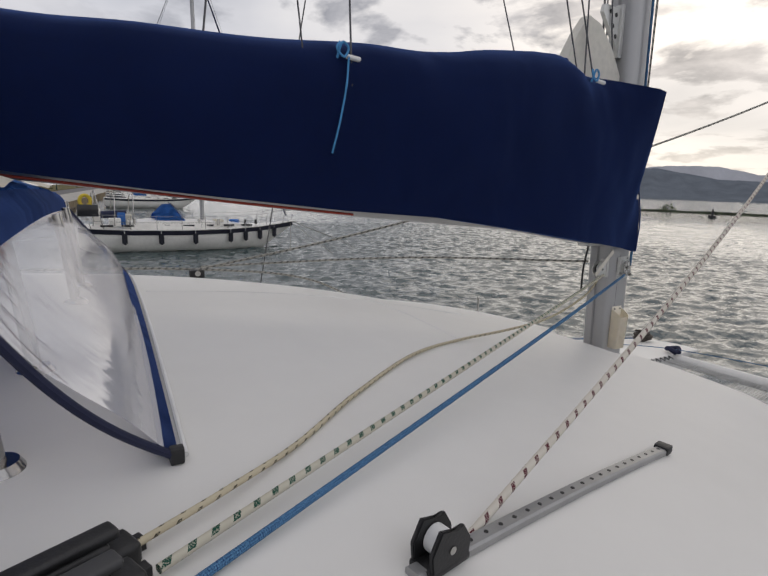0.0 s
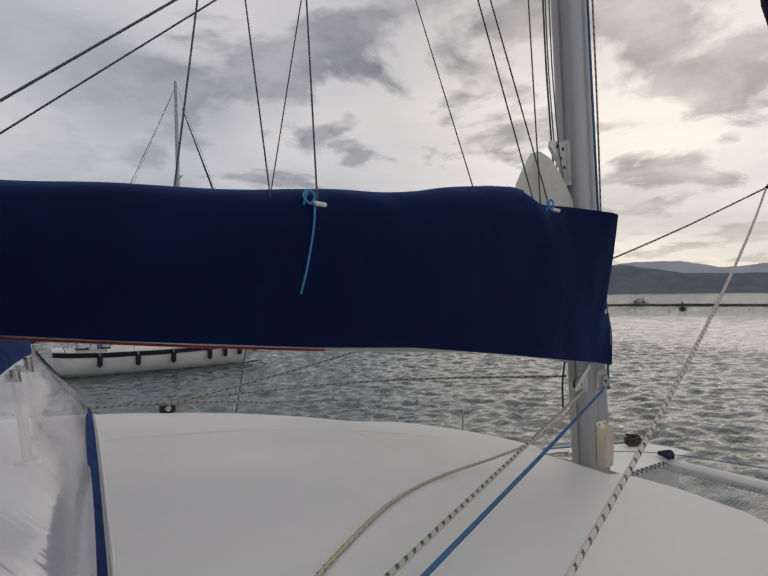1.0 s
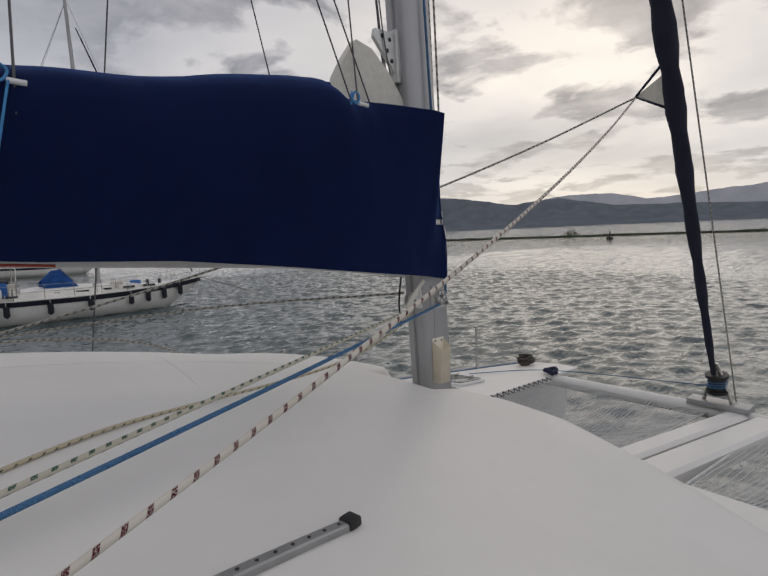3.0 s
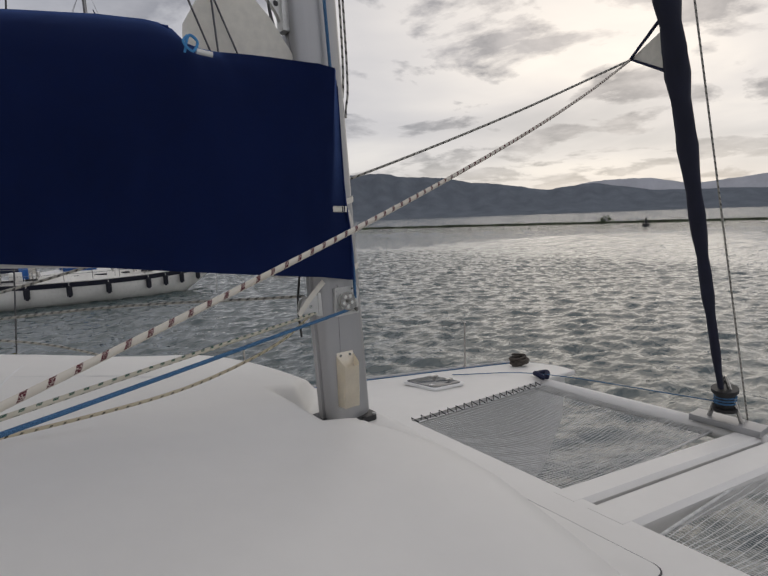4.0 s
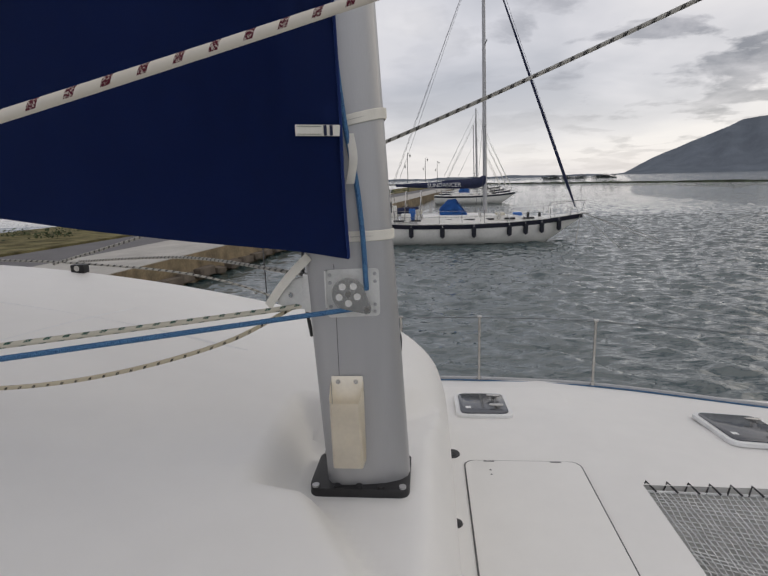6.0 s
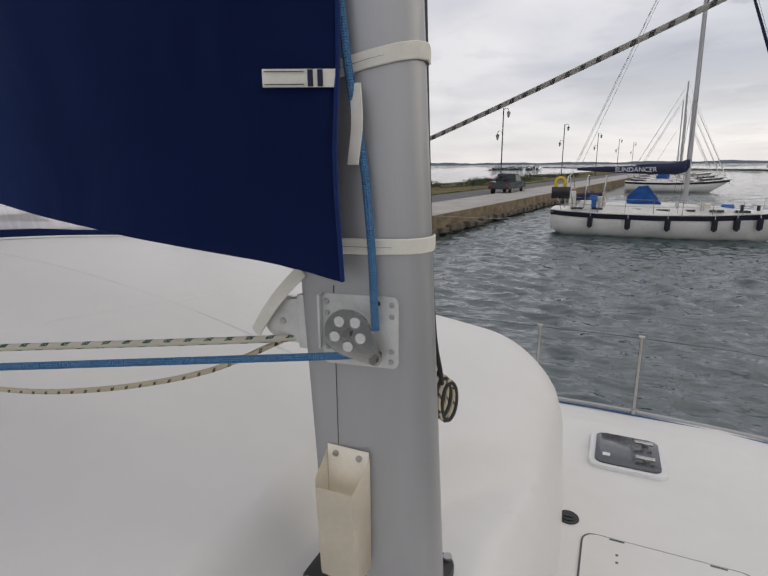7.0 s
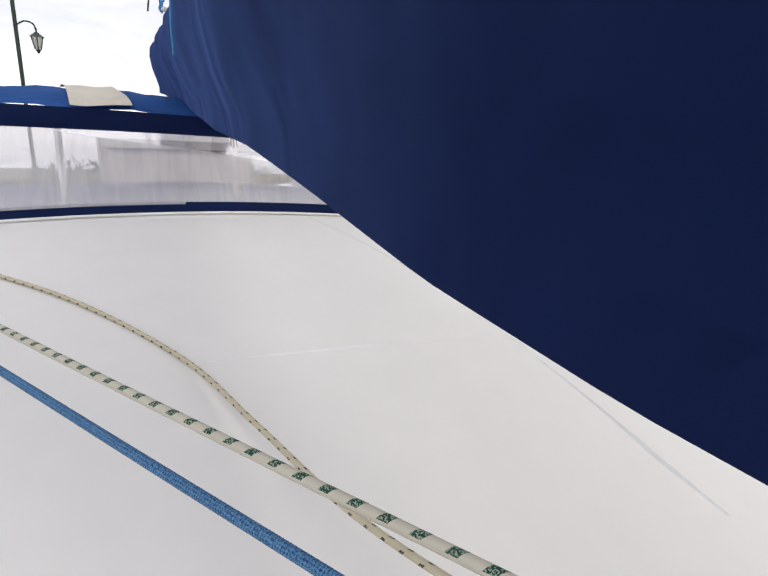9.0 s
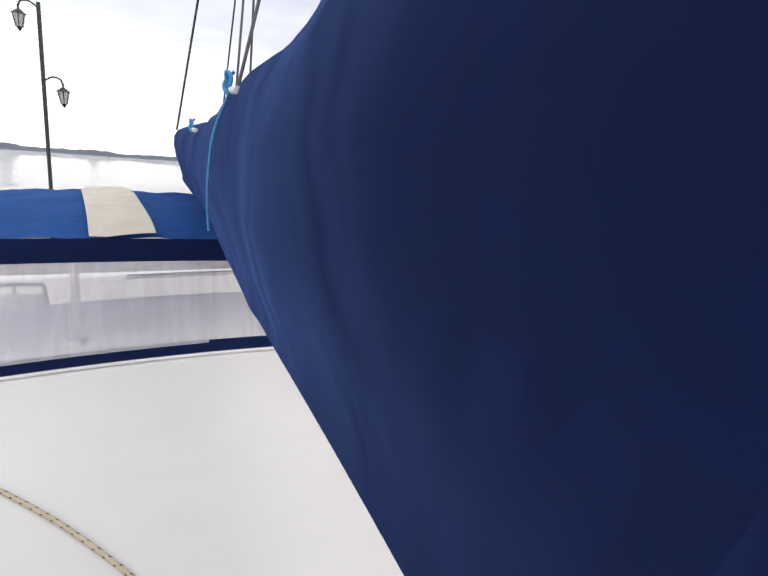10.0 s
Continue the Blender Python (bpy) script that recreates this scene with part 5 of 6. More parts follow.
def build_dodger():
    t = thing("spray_dodger", "blue canvas bimini with clear vinyl windscreen on the coachroof", "bimini", (-3.2, 0.2, 0.55))
    n = 30
    foot, head = [], []
    for k in range(n + 1):
        f = k / n
        p = FOOT_L.lerp(FOOT_R, f)
        p.z = roof_z(p.x, p.y) + 0.012
        foot.append(p)
        h = HEAD_L.lerp(HEAD_R, f)
        h.z = 0.93 - 0.06 * f ** 2 + 0.02 * 4 * f * (1 - f)
        head.append(h)
    def bow(g, i):
        """The free edge hangs in a shallow curve."""
        return Vector((-0.010, -0.008, -0.032)) * math.sin(math.pi * g) * math.exp(-0.45 * i)
    rows = []
    for j in range(9):
        g = 0.09 + 0.91 * j / 8
        rows.append([a.lerp(b, g) + bow(g, i) + Vector((0.018 * math.sin(5 * g + 7 * i / n) * math.sin(math.pi * g) + 0.02 * math.sin(math.pi * g), 0, 0)) for i, (a, b) in enumerate(zip(foot, head))])
    pane = part("window", loft(rows, closed=False, caps=False), VINYL, t, "clear creased vinyl window")
    pane.visible_shadow = False
    rows = [[a.lerp(b, g) + bow(g, i) + Vector((0.006, 0, 0)) for i, (a, b) in enumerate(zip(foot, head))] for g in (0.0, 0.06, 0.12)]
    b = loft(rows, closed=False, caps=False)
    bmesh.ops.solidify(b, geom=b.faces[:], thickness=0.006)
    part("hem", b, NAVY, t, "navy hem along the roof")
    part("batten", tube([q + Vector((0.018, 0, -0.004)) for q in foot], 0.006, 8), WHITE, t, "white bolt-rope track")
    side = [foot[0].lerp(head[0], k / 16) + bow(k / 16, 0) + Vector((0, -0.006, 0)) for k in range(17)]
    part("edge_binding", tube(side, 0.0085, 8), NAVY_DARK, t)
    part("edge_binding", tube([foot[-1], head[-1]], 0.013, 8), NAVY_DARK, t)
    part("corner_tab", box((foot[0].x - 0.012, foot[0].y - 0.02, foot[0].z - 0.012), (foot[0].x + 0.014, foot[0].y + 0.004, foot[0].z + 0.02), 0.004), BLACK, t)
    # head band and canvas top
    rows = []
    for dx, dz in ((0.010, -0.008), (0.006, 0.03), (-0.035, 0.085)):
        rows.append([h + Vector((dx, 0, dz)) for h in head])
    b = loft(rows, closed=False, caps=False)
    bmesh.ops.solidify(b, geom=b.faces[:], thickness=0.006)
    part("head_band", b, NAVY, t)
    tops = []
    for dx, dz in ((-0.034, 0.083), (-0.10, 0.105), (-0.22, 0.140), (-0.45, 0.178), (-0.85, 0.205), (-1.3, 0.215), (-2.4, 0.15)):
        tops.append([h + Vector((dx, 0.0, dz + 0.010 * math.sin(7 * i / n * 6.28 + dx * 9) - 0.05 * abs(2 * i / n - 1) ** 3 * min(1, -dx * 3))) for i, h in enumerate(head)])
    b = loft(tops, closed=False, caps=False)
    bmesh.ops.solidify(b, geom=b.faces[:], thickness=0.006)
    part("canopy", b, BLUE, t, "bright blue canvas top")
    for f0, f1 in ((0.245, 0.335), (0.70, 0.78)):
        i0, i1 = f0 * n, f1 * n
        rows = []
        for r in tops[:6]:
            row = []
            for k in range(13):
                q = i0 + (i1 - i0) * k / 12
                a = int(q)
                row.append(r[a].lerp(r[a + 1], q - a) + Vector((0.010, 0, 0.020)))
            rows.append(row)
        b = loft(rows, closed=False, caps=False)
        part("patch", b, CREAM, t, "cream canvas reinforcement patch")
    for x, y in ((-3.03, -0.5), (-3.07, -0.95), (-2.93, 0.27), (-2.90, 0.74), (-2.90, 1.45)):
        z = roof_z(x, y)
        b = tube([Vector((x, y, z)), Vector((x - 0.02, y, z + 0.2)), Vector((x - 0.04, y, 0.93))], 0.017, 14)
        tb = part("post", b, STEEL, t, "polished stainless frame post")
        part("flange", rod((x, y, z - 0.004), (x, y, z + 0.012), 0.045, 0.035, 20), STEEL, tb)
    part("rail", tube([Vector((-3.15, -0.3, 0.84)), Vector((-3.15, 0.3, 0.845)), Vector((-3.15, 1.6, 0.84))], 0.011, 10), STEEL, t, "stainless grab rail")


build_dodger()


def build_cockpit():
    t = thing("cockpit", "white moulded cockpit coaming and seat back under the bimini", "cockpit", (-4.6, 0, 0), kind="structure")
    part("seat_back", box((-6.6, -1.9, -0.6), (-6.4, 2.3, 0.18), 0.05), GEL, t)
    part("side", box((-6.6, -2.0, -0.6), (-3.5, -1.8, 0.15), 0.05), GEL, t)
    part("side", box((-6.6, 2.2, -0.6), (-3.5, 2.4, 0.15), 0.05), GEL, t)
    part("sole", box((-6.6, -1.9, -0.72), (-3.5, 2.3, -0.6)), GEL, t)
    a = thing("cockpit_rail", "low stainless hoop over the white cockpit seat back", "rail", (-4.6, -0.85, 0.0))
    part("hoop", tube(smooth_path([(-4.62, -1.00, 0.0), (-4.62, -1.00, 0.44), (-4.62, -0.95, 0.50), (-4.62, -0.72, 0.50), (-4.62, -0.67, 0.44), (-4.62, -0.67, 0.0)], 5), 0.014, 10), STEEL, a)
    part("post", rod((-4.62, -0.84, 0.0), (-4.62, -0.84, 0.50), 0.011), STEEL, a)
    part("panel", box((-4.63, -0.99, 0.0), (-4.60, -0.68, 0.44), 0.01), WHITE, a)
    part("seat", box((-5.0, -1.3, -0.62), (-4.55, -0.4, 0.01), 0.03), GEL, a)


build_cockpit()


# ---------------------------------------------------------------- rigging overhead
def wire(name, a, b, r, label, sag=0.0):
    m = (Vector(a) + Vector(b)) / 2 - Vector((0, 0, sag))
    return rope(name, [a, m, b], r, WIRE, label, "rigging", 6, 6, group="rigging lines")


J = Vector((-2.222, -0.000, 2.429))
for a, b, r in (((-3.167, -0.050, 1.622), (-1.196, -0.050, 3.450), 0.0045), ((-3.102, 0.120, 1.634), J, 0.0035), ((-2.152, -0.080, 1.616), J, 0.0035), (J, (-1.816, 0.000, 3.423), 0.004),
                ((-2.469, 0.050, 1.629), (-2.216, 0.050, 3.774), 0.004), ((-1.965, -0.12, 1.60), (-1.69, 0.86, 6.0), 0.0045), ((-0.97, 0.0, 1.70), (-0.77, 1.85, 6.0), 0.0035)):
    a, b = Vector(a), Vector(b)
    wire("lazy_jack", a - (b - a).normalized() * (0.16 if a.z < 2 else 0), b, r, "thin dark lazy jack line up to the rigging")
for dx, dy, z, r in ((0.17, -0.03, 1.60, 0.006), (0.19, 0.03, 1.62, 0.006), (-0.17, 0.07, 1.95, 0.006), (-0.20, 0.03, 1.95, 0.004), (-0.23, -0.02, 1.95, 0.004)):
    rope("halyard", [(mx(1.5) + (0.136 if dx > 0 else -0.105), dy, 1.5), (mx(z + 0.3) + dx, dy, z + 0.3), (mx(4) + dx * 1.05, dy, 4.0), (mx(12.5) + dx * 0.9, dy * 0.6, 12.5)], r, R_GREY if dx > 0 else WIRE, "halyard running up beside the mast", "rope", 6, 8, group="halyards")
rope("mast_tail", [(-0.16, 0.06, 0.80), (-0.175, 0.075, 0.62), (-0.16, 0.085, 0.46)], 0.006, BLACK, "dark line hanging behind the mast", "rope", 6, 8)
wire("shroud", (-1.35, 3.25, DECK), (-0.35, 0.0, 12.0), 0.006, "steel shroud from the far deck edge")
wire("shroud", (-1.6, -3.25, DECK), (-0.35, 0.0, 12.0), 0.006, "steel shroud from the near deck edge")


# ---------------------------------------------------------------- moored yachts
wire("mast_line", (-0.529, -0.030, 1.660), (-1.953, -0.030, 5.191), 0.0042, "dark line running up beside the mast")
wire("mast_line", (-0.415, -0.050, 1.640), (-1.875, -0.050, 5.047), 0.0042, "dark line running up beside the mast")
wire("mast_line", (-0.522, -0.060, 1.640), (-0.768, -0.060, 5.311), 0.0042, "dark line running up beside the mast")

FENDER = material("dark_fender_cloth", (0.012, 0.013, 0.022), 0.75, var=0.2, scale=10)
YHULL = material("yacht_hull_white", (0.80, 0.78, 0.72), 0.3, var=0.08, scale=0.8)
YNAVY = material("yacht_navy_stripe", (0.012, 0.014, 0.035), 0.35, var=0.1, scale=2)
YDARK = material("dark_window", (0.02, 0.02, 0.022), 0.15)
YELLOW = material("yellow_foam", (0.65, 0.48, 0.04), 0.7)
SAIL_NAVY = material("navy_sailcover", (0.014, 0.02, 0.06), 0.8, var=0.15, scale=6)


def yacht(x0, y0, full):
    """Sailing yacht lying along x, bow to +x, 10.8 m long."""
    t = thing("sailing_yacht", "white sailing yacht with navy sheer stripe moored stern to the quay" if full else "white sailing yacht moored stern to the quay", "yacht", (x0, y0, WATER), group="moored yachts")
    o = Vector((x0, y0, WATER))
    st = [(0.0, 1.20, 1.22, 0.25), (0.6, 1.45, 1.18, 0.0), (2.2, 1.68, 1.12, -0.35), (4.6, 1.75, 1.10, -0.5), (6.8, 1.55, 1.14, -0.5), (8.6, 1.10, 1.22, -0.4), (9.8, 0.58, 1.32, -0.1), (10.9, 0.06, 1.42, 1.1)]
    def ring(x, hw, sh, keel):
        out = []
        for s, zf in ((1, 1.0), (0.99, 0.72), (0.95, 0.42), (0.82, 0.12), (0.5, -0.12), (0.0, -0.3)):
            z = sh * zf if zf > 0 else zf
            out.append((hw * s, max(z, keel) if x > 9 or x < 0.5 else z))
        pts = [Vector((x - 0.55 * (1 - z / sh) * (x > 9) * 1.6 - 0.0, a, z)) for a, z in out]
        return [o + p for p in pts] + [o + Vector((p.x, -p.y, p.z)) for p in pts[-2::-1]]
    part("hull", loft([ring(*q) for q in st]), YHULL, t)
    for s in (-1, 1):
        rows = [[o + Vector((x, s * (hw + 0.012), sh + dz)) for x, hw, sh, _ in st] for dz in (-0.24, -0.02)]
        b = loft(rows, closed=False, caps=False)
        bmesh.ops.solidify(b, geom=b.faces[:], thickness=0.02)
        part("sheer_stripe", b, YNAVY, t, "navy stripe below the deck edge")
    part("deck", loft([[o + Vector((x, hw * 0.985, sh + 0.01)), o + Vector((x, 0, sh + 0.06)), o + Vector((x, -hw * 0.985, sh + 0.01))] for x, hw, sh, _ in st], closed=False, caps=False), YHULL, t)
    cab = loft([[o + Vector((x, s * w * k, 1.12 + h)) for s, k, h in ((1, 1, 0), (1, 0.9, hh), (0, 1, hh + 0.06), (-1, 0.9, hh), (-1, 1, 0))] for x, w, hh in ((2.2, 1.15, 0.30), (3.2, 1.2, 0.40), (5.4, 1.15, 0.38), (7.2, 0.8, 0.26), (8.3, 0.45, 0.12))])
    part("cabin", cab, YHULL, t)
    for x in (0.9, 1.8, 3.4, 4.6, 5.6, 6.7, 7.7):
        part("window", box(o + Vector((x, -1.13 + 0.05 * max(0, x - 4.5) * 1.9, 1.24)), o + Vector((x + 0.55, -1.10 + 0.05 * max(0, x - 4.5) * 1.9 + 0.3, 1.33)), 0.01), YDARK, t, "dark cabin window")
    mxx = 5.8
    part("mast", rod(o + Vector((mxx, 0, 1.4)), o + Vector((mxx - 0.25, 0, 15.2 if full else 12.4)), 0.115 if full else 0.08, 0.075, 10), ALU, t)
    for z in (6.0, 10.0):
        part("spreader", rod(o + Vector((mxx - 0.1, -0.9, z)), o + Vector((mxx - 0.1, 0.9, z)), 0.03, n=6), ALU, t)
    H = 15.0 if full else 12.2
    for a, bb in (((10.7, 0, 1.4), (mxx - 0.2, 0, H)), ((0.1, -0.6, 1.3), (mxx - 0.2, 0, H)), ((0.1, 0.6, 1.3), (mxx - 0.2, 0, H)), ((mxx - 0.4, -1.6, 1.2), (mxx - 0.1, -0.9, 6)), ((mxx - 0.4, 1.6, 1.2), (mxx - 0.1, 0.9, 6)), ((mxx - 0.1, -0.9, 6), (mxx - 0.2, 0, H)), ((mxx - 0.1, 0.9, 6), (mxx - 0.2, 0, H)), ((1.2, 0, 3.4), (mxx - 0.2, 0, H))):
        part("stay", rod(o + Vector(a), o + Vector(bb), 0.008, n=5), WIRE, t)
    g0, g1 = o + Vector((10.5, 0, 1.75)), o + Vector((mxx + 0.1, 0, H - 1.2))
    part("furled_genoa", loft([[g0.lerp(g1, f) + (0.72 if full else 0.45) * Vector((r * math.cos(a), r * math.sin(a), 0)) for a in [2 * math.pi * k / 8 for k in range(8)]] for f, r in ((0, 0.05), (0.1, 0.11), (0.5, 0.10), (1, 0.04))]), SAIL_NAVY if full else STRAP, t)
    bz = 3.0
    part("boom", loft([[o + Vector((x, 0.17 * k * math.cos(a), bz + h + 0.20 * k * math.sin(a))) for a in [2 * math.pi * j / 10 for j in range(10)]] for x, k, h in ((1.0, 0.35, 0.12), (2.2, 0.7, 0.10), (4.2, 1.0, 0.06), (5.3, 1.35, 0.10), (5.7, 1.5, 0.25), (5.8, 1.2, 0.32))]), SAIL_NAVY, t, "navy boom cover")
    # spray hood, pulpit, guardrails, stern gear
    hood = [[o + Vector((x, 0.85 * math.cos(a), 1.45 + hh * math.sin(a))) for a in [math.pi * k / 12 for k in range(13)]] for x, hh in ((3.35, 0.40), (3.8, 0.85), (4.2, 0.90), (4.8, 0.12))]
    b = loft(hood, closed=False, caps=False)
    bmesh.ops.solidify(b, geom=b.faces[:], thickness=0.02)
    part("sprayhood", b, BLUE, t, "blue canvas sprayhood")
    for k in range(9):
        x = 1.0 + 1.15 * k
        hw = interp(x, [(q[0], q[1]) for q in st]) * 0.96
        for s in (-1, 1):
            part("stanchion", rod(o + Vector((x, s * hw, 1.15)), o + Vector((x, s * hw, 1.78)), 0.014, n=6), STEEL, t)
    for s in (-1, 1):
        for h in (1.48, 1.78):
            part("guard_wire", tube([o + Vector((x, s * hw * 0.96, h + (sh - 1.12))) for x, hw, sh, _ in st[1:7]], 0.009, 5), STEEL, t)
    pul = [(9.3, -0.70, 1.30), (9.4, -0.68, 1.95), (10.4, -0.3, 2.05), (11.05, 0, 2.08), (10.4, 0.3, 2.05), (9.4, 0.68, 1.95), (9.3, 0.70, 1.30)]
    rails = tube(smooth_path([o + Vector(q) for q in pul], 5), 0.016, 6)
    for q in ((10.4, -0.3), (10.4, 0.3), (11.0, 0.0)):
        rod(o + Vector((q[0] - 0.2, q[1] * 0.8, 1.38)), o + Vector((q[0], q[1], 2.05)), 0.014, n=6, bm=rails)
    part("pulpit", rails, STEEL, t)
    part("stern_rail", tube(smooth_path([o + Vector(q) for q in ((0.5, -1.3, 1.2), (0.25, -1.25, 1.9), (0.0, 0, 1.95), (0.25, 1.25, 1.9), (0.5, 1.3, 1.2))], 5), 0.016, 6), STEEL, t)
    for s in (-1, 1):
        part("arch_leg", tube(smooth_path([o + Vector(q) for q in ((1.0, s * 1.1, 1.2), (0.8, s * 1.0, 2.6), (0.75, s * 0.6, 2.85), (0.75, 0, 2.9))], 5), 0.02, 6), STEEL, t)
    part("bow_roller", box(o + Vector((10.6, -0.12, 1.36)), o + Vector((11.2, 0.12, 1.46)), 0.02), STEEL, t)
    for x in (8.0, 8.6):
        part("deck_vent", rod(o + Vector((x, -0.35, 1.3)), o + Vector((x, -0.35, 1.55)), 0.07, n=10), BLACK, t)
    if not full:
        return t
    for k, (x, y, w, h) in enumerate(((1.3, -0.7, 0.5, 0.22), (2.0, 0.5, 0.4, 0.35), (1.7, -0.2, 0.35, 0.45), (4.4, -0.4, 0.6, 0.10), (6.3, -0.25, 0.5, 0.14), (7.3, 0.1, 0.45, 0.10), (0.7, 0.4, 0.3, 0.6))):
        part("deck_box", box(o + Vector((x, y - w / 2, 1.25)), o + Vector((x + w, y + w / 2, 1.42 + h)), 0.04), (YHULL, CREAM, BLUE)[k % 3], t)
    for x in (2.1, 2.4, 5.4, 6.4):
        part("winch", rod(o + Vector((x, -1.0, 1.3)), o + Vector((x, -1.0, 1.62)), 0.08, 0.06, 10), STEEL, t)
    for x in (0.6, 1.5, 2.3):
        bow = [(x, -1.15, 1.3), (x + 0.06, -1.05, 2.5), (x + 0.06, 0, 2.8), (x + 0.06, 1.05, 2.5), (x, 1.15, 1.3)]
        part("awning_bow", tube(smooth_path([o + Vector(q) for q in bow], 5), 0.022, 6), STEEL, t)
    part("hood_window", loft([[o + Vector((x, y, z)) for y in (-0.55, 0.55)] for x, z in ((4.15, 2.40), (4.84, 1.62))], closed=False, caps=False), VINYL, t, "clear sprayhood window")
    for x in (1.85, 3.45, 5.05, 6.85, 7.7, 8.55, 9.5):
        hw = interp(x, [(q[0], q[1]) for q in st])
        sh = interp(x, [(q[0], q[2]) for q in st])
        c = o + Vector((x, -hw - 0.13, sh - 0.42))
        fb = rod(c - Vector((0, 0, 0.27)), c + Vector((0, 0, 0.27)), 0.12, n=12)
        bmesh.ops.bevel(fb, geom=[e for e in fb.edges if abs(e.verts[0].co.z - e.verts[1].co.z) < 0.01], offset=0.06, segments=3, affect="EDGES")
        fe = part("fender", fb, FENDER, t, "dark covered fender")
        part("lanyard", rod(c + Vector((0, 0, 0.27)), c + Vector((0, 0.1, 0.72)), 0.012, n=5), WHITE, fe)
    part("solar_panel", box(o + Vector((0.0, -1.35, 1.75)), o + Vector((0.85, -1.30, 2.30)), 0.01), YDARK, t, "dark panel on the stern rail")
    ys = tube([o + Vector((0.35 + 0.22 * math.cos(w), -1.0, 2.45 + 0.26 * math.sin(w))) for w in [radians(a) for a in range(-50, 240, 15)]], 0.08, 8)
    part("life_ring", ys, YELLOW, t, "yellow horseshoe buoy")
    part("dinghy", rod(o + Vector((1.0, 0.9, 1.7)), o + Vector((2.2, 1.0, 1.75)), 0.18, n=10), SAIL_NAVY, t)
    fc = bpy.data.curves.new("name_lettering", "FONT")
    fc.body, fc.size, fc.extrude, fc.align_x = "SUNDANCER", 0.30, 0.004, "CENTER"
    tmp = new("lettering_tmp", fc)
    dg = bpy.context.evaluated_depsgraph_get()
    me = bpy.data.meshes.new_from_object(tmp.evaluated_get(dg))
    bpy.data.objects.remove(tmp)
    lt = new("lettering", me)
    me.materials.clear(); me.materials.append(WHITE)
    lt.matrix_world = Matrix.Translation(o + Vector((3.6, -0.215, bz - 0.02))) @ pose(0, 0, 0, 90, 0, 0) @ Matrix.Scale(1.0, 4)
    lt.parent = t
    lt.matrix_parent_inverse = t.matrix_world.inverted()
    tagged(lt, "white capital letters on the boom cover")
    return t


yacht(-2.55, 26.7, True)
second = yacht(1.0, 70.0, False)
copy_thing(second, pose(1.9, 81.0, WATER, 0, 0, -3))
copy_thing(second, pose(2.5, 92.0, WATER, 0, 0, -5))
copy_thing(second, pose(5.5, 118.0, WATER, 0, 0, -5))
for q, e in (((8.4, 26.6, -1.05), (11.5, 24.5, WATER)), ((8.4, 26.8, -1.05), (12.2, 26.5, WATER)), ((8.2, 26.3, -1.1), (9.0, 22.5, WATER)), ((8.2, 26.6, -1.1), (7.6, 25.0, WATER))):
    rope("mooring_line", [q, e], 0.014, R_GREY, "mooring line from the yacht's bow into the water", "rope", 6, 4, group="mooring lines")
rope("mooring_line", [(-2.2, 25.6, -1.3), (-4.5, 24.0, -1.6), (-7.4, 22.5, -1.45)], 0.014, R_GREY, "mooring line from the yacht's stern to the quay", "rope", 6, 4, group="mooring lines")


# ---------------------------------------------------------------- vehicles
TYRE = material("rubber", (0.02, 0.02, 0.02), 0.8)


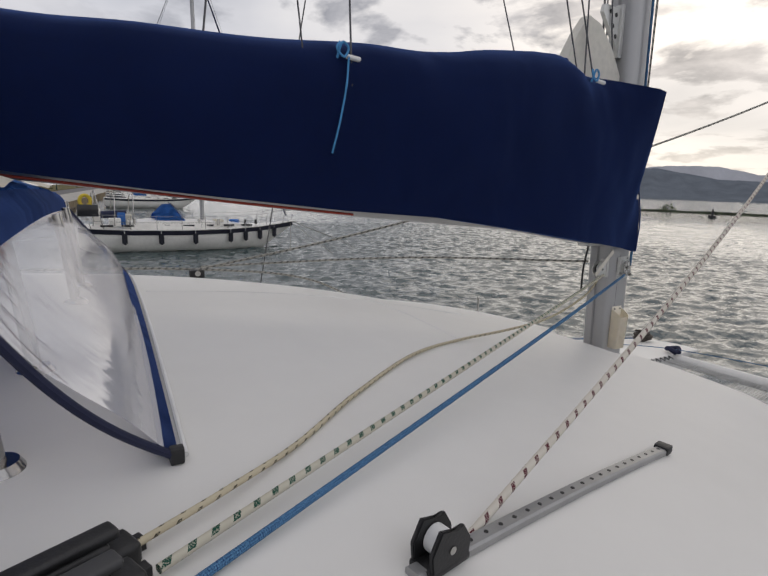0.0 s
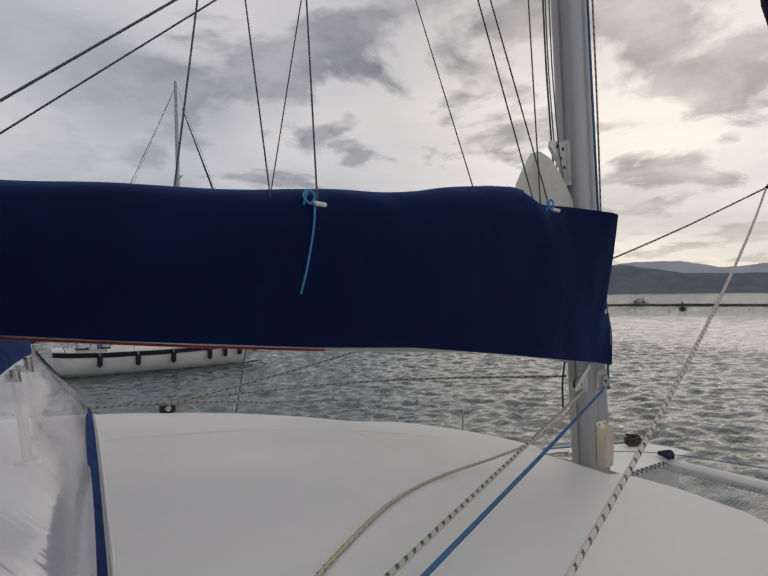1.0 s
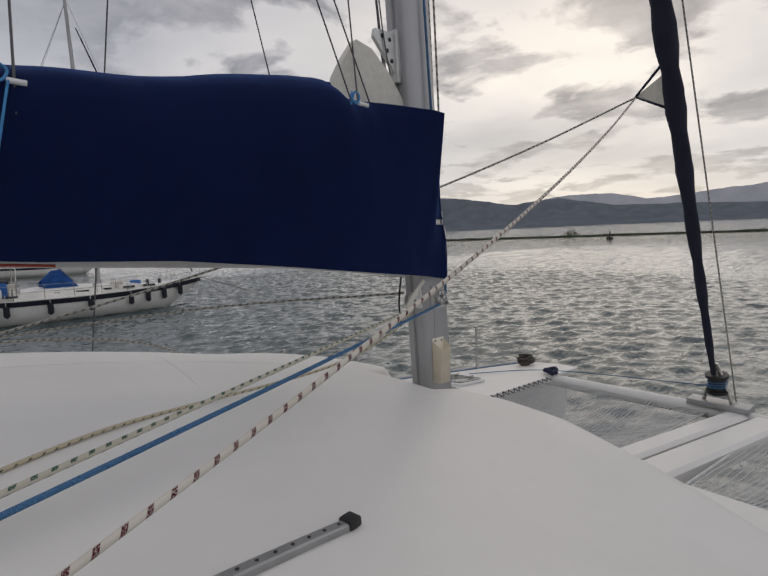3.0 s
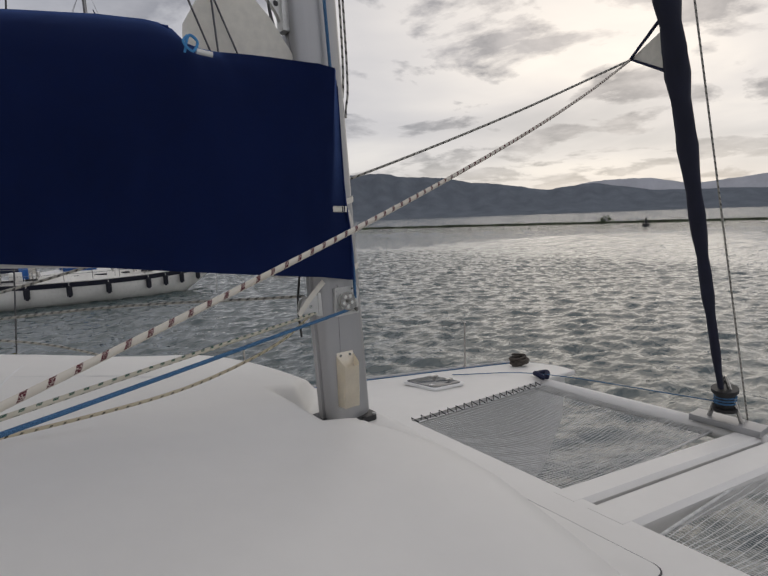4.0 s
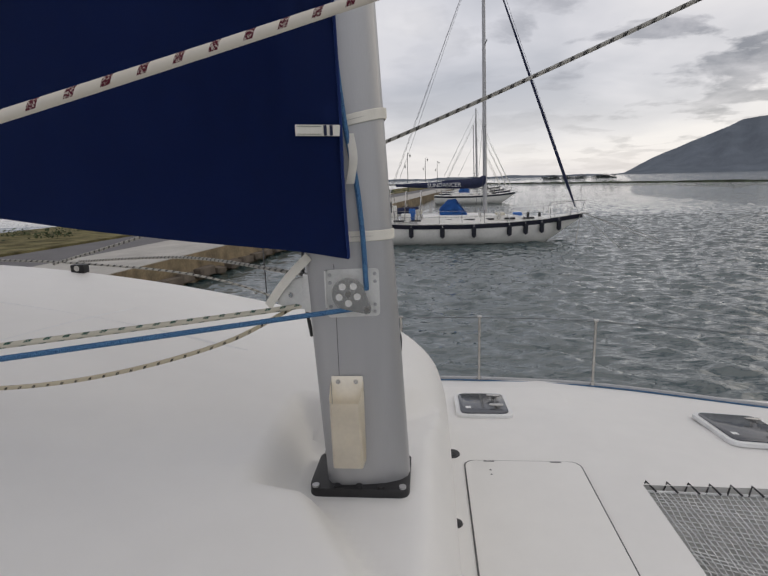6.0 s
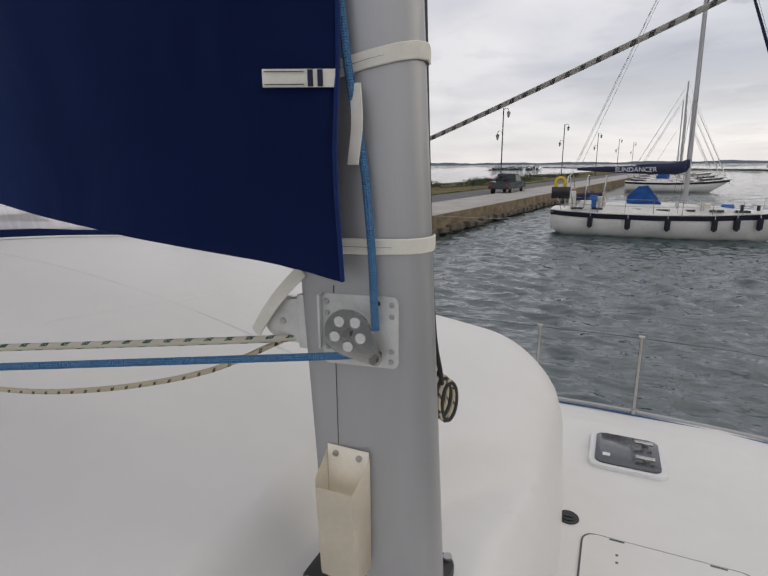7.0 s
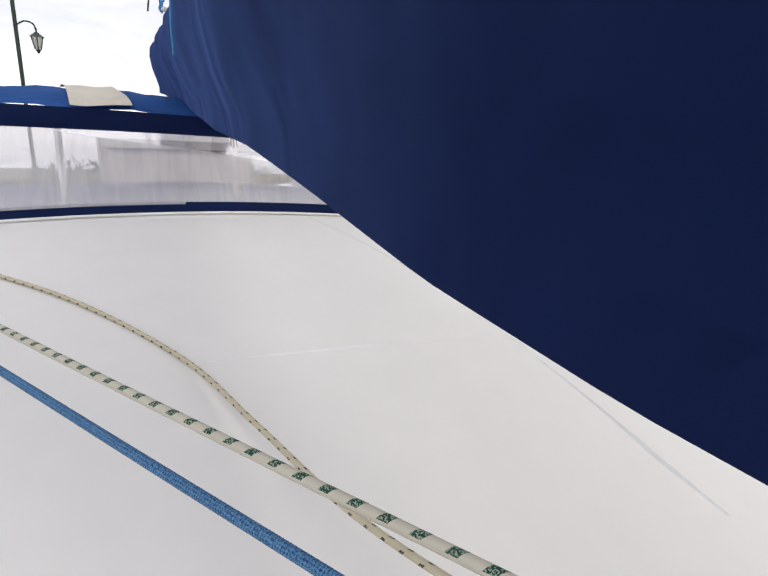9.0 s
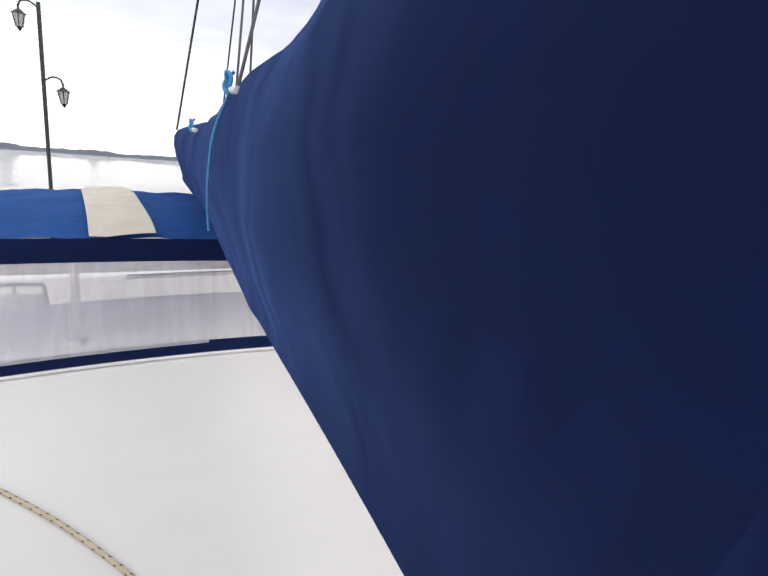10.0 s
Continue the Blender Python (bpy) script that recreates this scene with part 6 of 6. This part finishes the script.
def vehicle(name, label, at, rz, paint, pickup):
    t = thing(name, label, "pickup truck" if pickup else "car")
    L, W = (4.9, 1.75) if pickup else (4.3, 1.75)
    prof = ([(0, 0.45), (0, 0.85), (0.15, 0.98), (1.2, 1.04), (1.75, 1.62), (2.0, 1.68), (2.95, 1.68), (3.1, 1.05), (4.8, 1.02), (4.9, 0.9), (4.9, 0.45)] if pickup else
            [(0, 0.40), (0.0, 0.70), (0.15, 0.85), (1.0, 0.98), (1.7, 1.42), (2.2, 1.50), (3.2, 1.48), (3.9, 1.05), (4.25, 0.98), (4.3, 0.70), (4.3, 0.40)])
    rings = []
    for y, k in ((-W / 2, 0.0), (-W / 2 + 0.06, 1), (W / 2 - 0.06, 1), (W / 2, 0.0)):
        rings.append([Vector((x, y * (1 - 0.12 * max(0, z - 1.0) / 0.5), z * (0.98 if k == 0 else 1))) for x, z in prof])
    b = loft(rings)
    part("body", b, paint, t)
    for s in (-1, 1):
        w = [(1.35, 1.06), (1.8, 1.55), (2.85, 1.58), (2.95, 1.06)] if pickup else [(1.15, 1.0), (1.75, 1.38), (3.1, 1.40), (3.65, 1.02)]
        yy = s * (W / 2 + 0.006)
        g = loft([[Vector((x, yy * (1 - 0.12 * max(0, z - 1.0) / 0.5), z)) for x, z in w], [Vector((x, (yy + s * 0.01) * (1 - 0.12 * max(0, z - 1.0) / 0.5), z)) for x, z in w]])
        part("side_window", g, YDARK, t)
    w = [(1.22, 1.08), (1.72, 1.58)] if pickup else [(1.02, 1.0), (1.66, 1.40)]
    part("windscreen", loft([[Vector((w[0][0] - 0.02, s * 0.72, w[0][1])), Vector((w[1][0] - 0.02, s * 0.62, w[1][1]))] for s in (-1, 1)], closed=False, caps=False), YDARK, t)
    for x in (0.85, L - 0.95):
        for s in (-1, 1):
            wh = part("wheel", rod((x, s * (W / 2 - 0.2), 0.33), (x, s * (W / 2 + 0.012), 0.33), 0.33, n=24), TYRE, t)
            part("rim", rod((x, s * (W / 2), 0.33), (x, s * (W / 2 + 0.02), 0.33), 0.20, n=16), STEEL, wh)
    for s in (-1, 1):
        part("headlight", box((-0.012, s * 0.62 - 0.14, 0.66), (0.05, s * 0.62 + 0.14, 0.80), 0.01), WHITE, t)
        part("tail_light", box((L - 0.03, s * 0.72 - 0.08, 0.68), (L + 0.012, s * 0.72 + 0.08, 0.88), 0.01), material("red_lens", (0.3, 0.01, 0.01), 0.2), t)
    if pickup:
        bm = bmesh.new()
        clump(bm, (4.0, 0, 1.1), (0.7, 0.8, 0.7), 77, 90)
        part("load", bm, FENDER, t, "dark heaped load", smooth=False)
    t.matrix_world = pose(*at, 0, 0, rz)
    return t


vehicle("pickup", "dark green pickup truck with a heaped load on the quay road", (-8.2, 47.5, QUAY_Z), 263, material("dark_green_paint", (0.012, 0.022, 0.02), 0.25), True)
vehicle("parked_car", "white hatchback parked on the quay", (-14.2, 4.3, QUAY_Z), 83, material("white_car_paint", (0.72, 0.72, 0.73), 0.2), False)


def notice_board():
    x, y0, y1, z0, z1 = -12.5, 0.39, 3.45, -0.44, 0.60
    t = thing("notice_board", "large grey framed board standing on the quay", "notice board", (x, (y0 + y1) / 2, QUAY_Z + 0.12))
    part("panel", box((x - 0.03, y0, z0), (x + 0.03, y1, z1), 0.01), material("grey_board", (0.36, 0.34, 0.33), 0.7, var=0.05, scale=3), t)
    for y in (y0 - 0.04, y1 + 0.04):
        part("post", rod((x, y, QUAY_Z + 0.05), (x, y, z1), 0.045, n=10), STEEL, t)
    part("rail", box((x - 0.04, y0, z0 - 0.06), (x + 0.04, y1, z0 - 0.005)), STEEL, t)


notice_board()
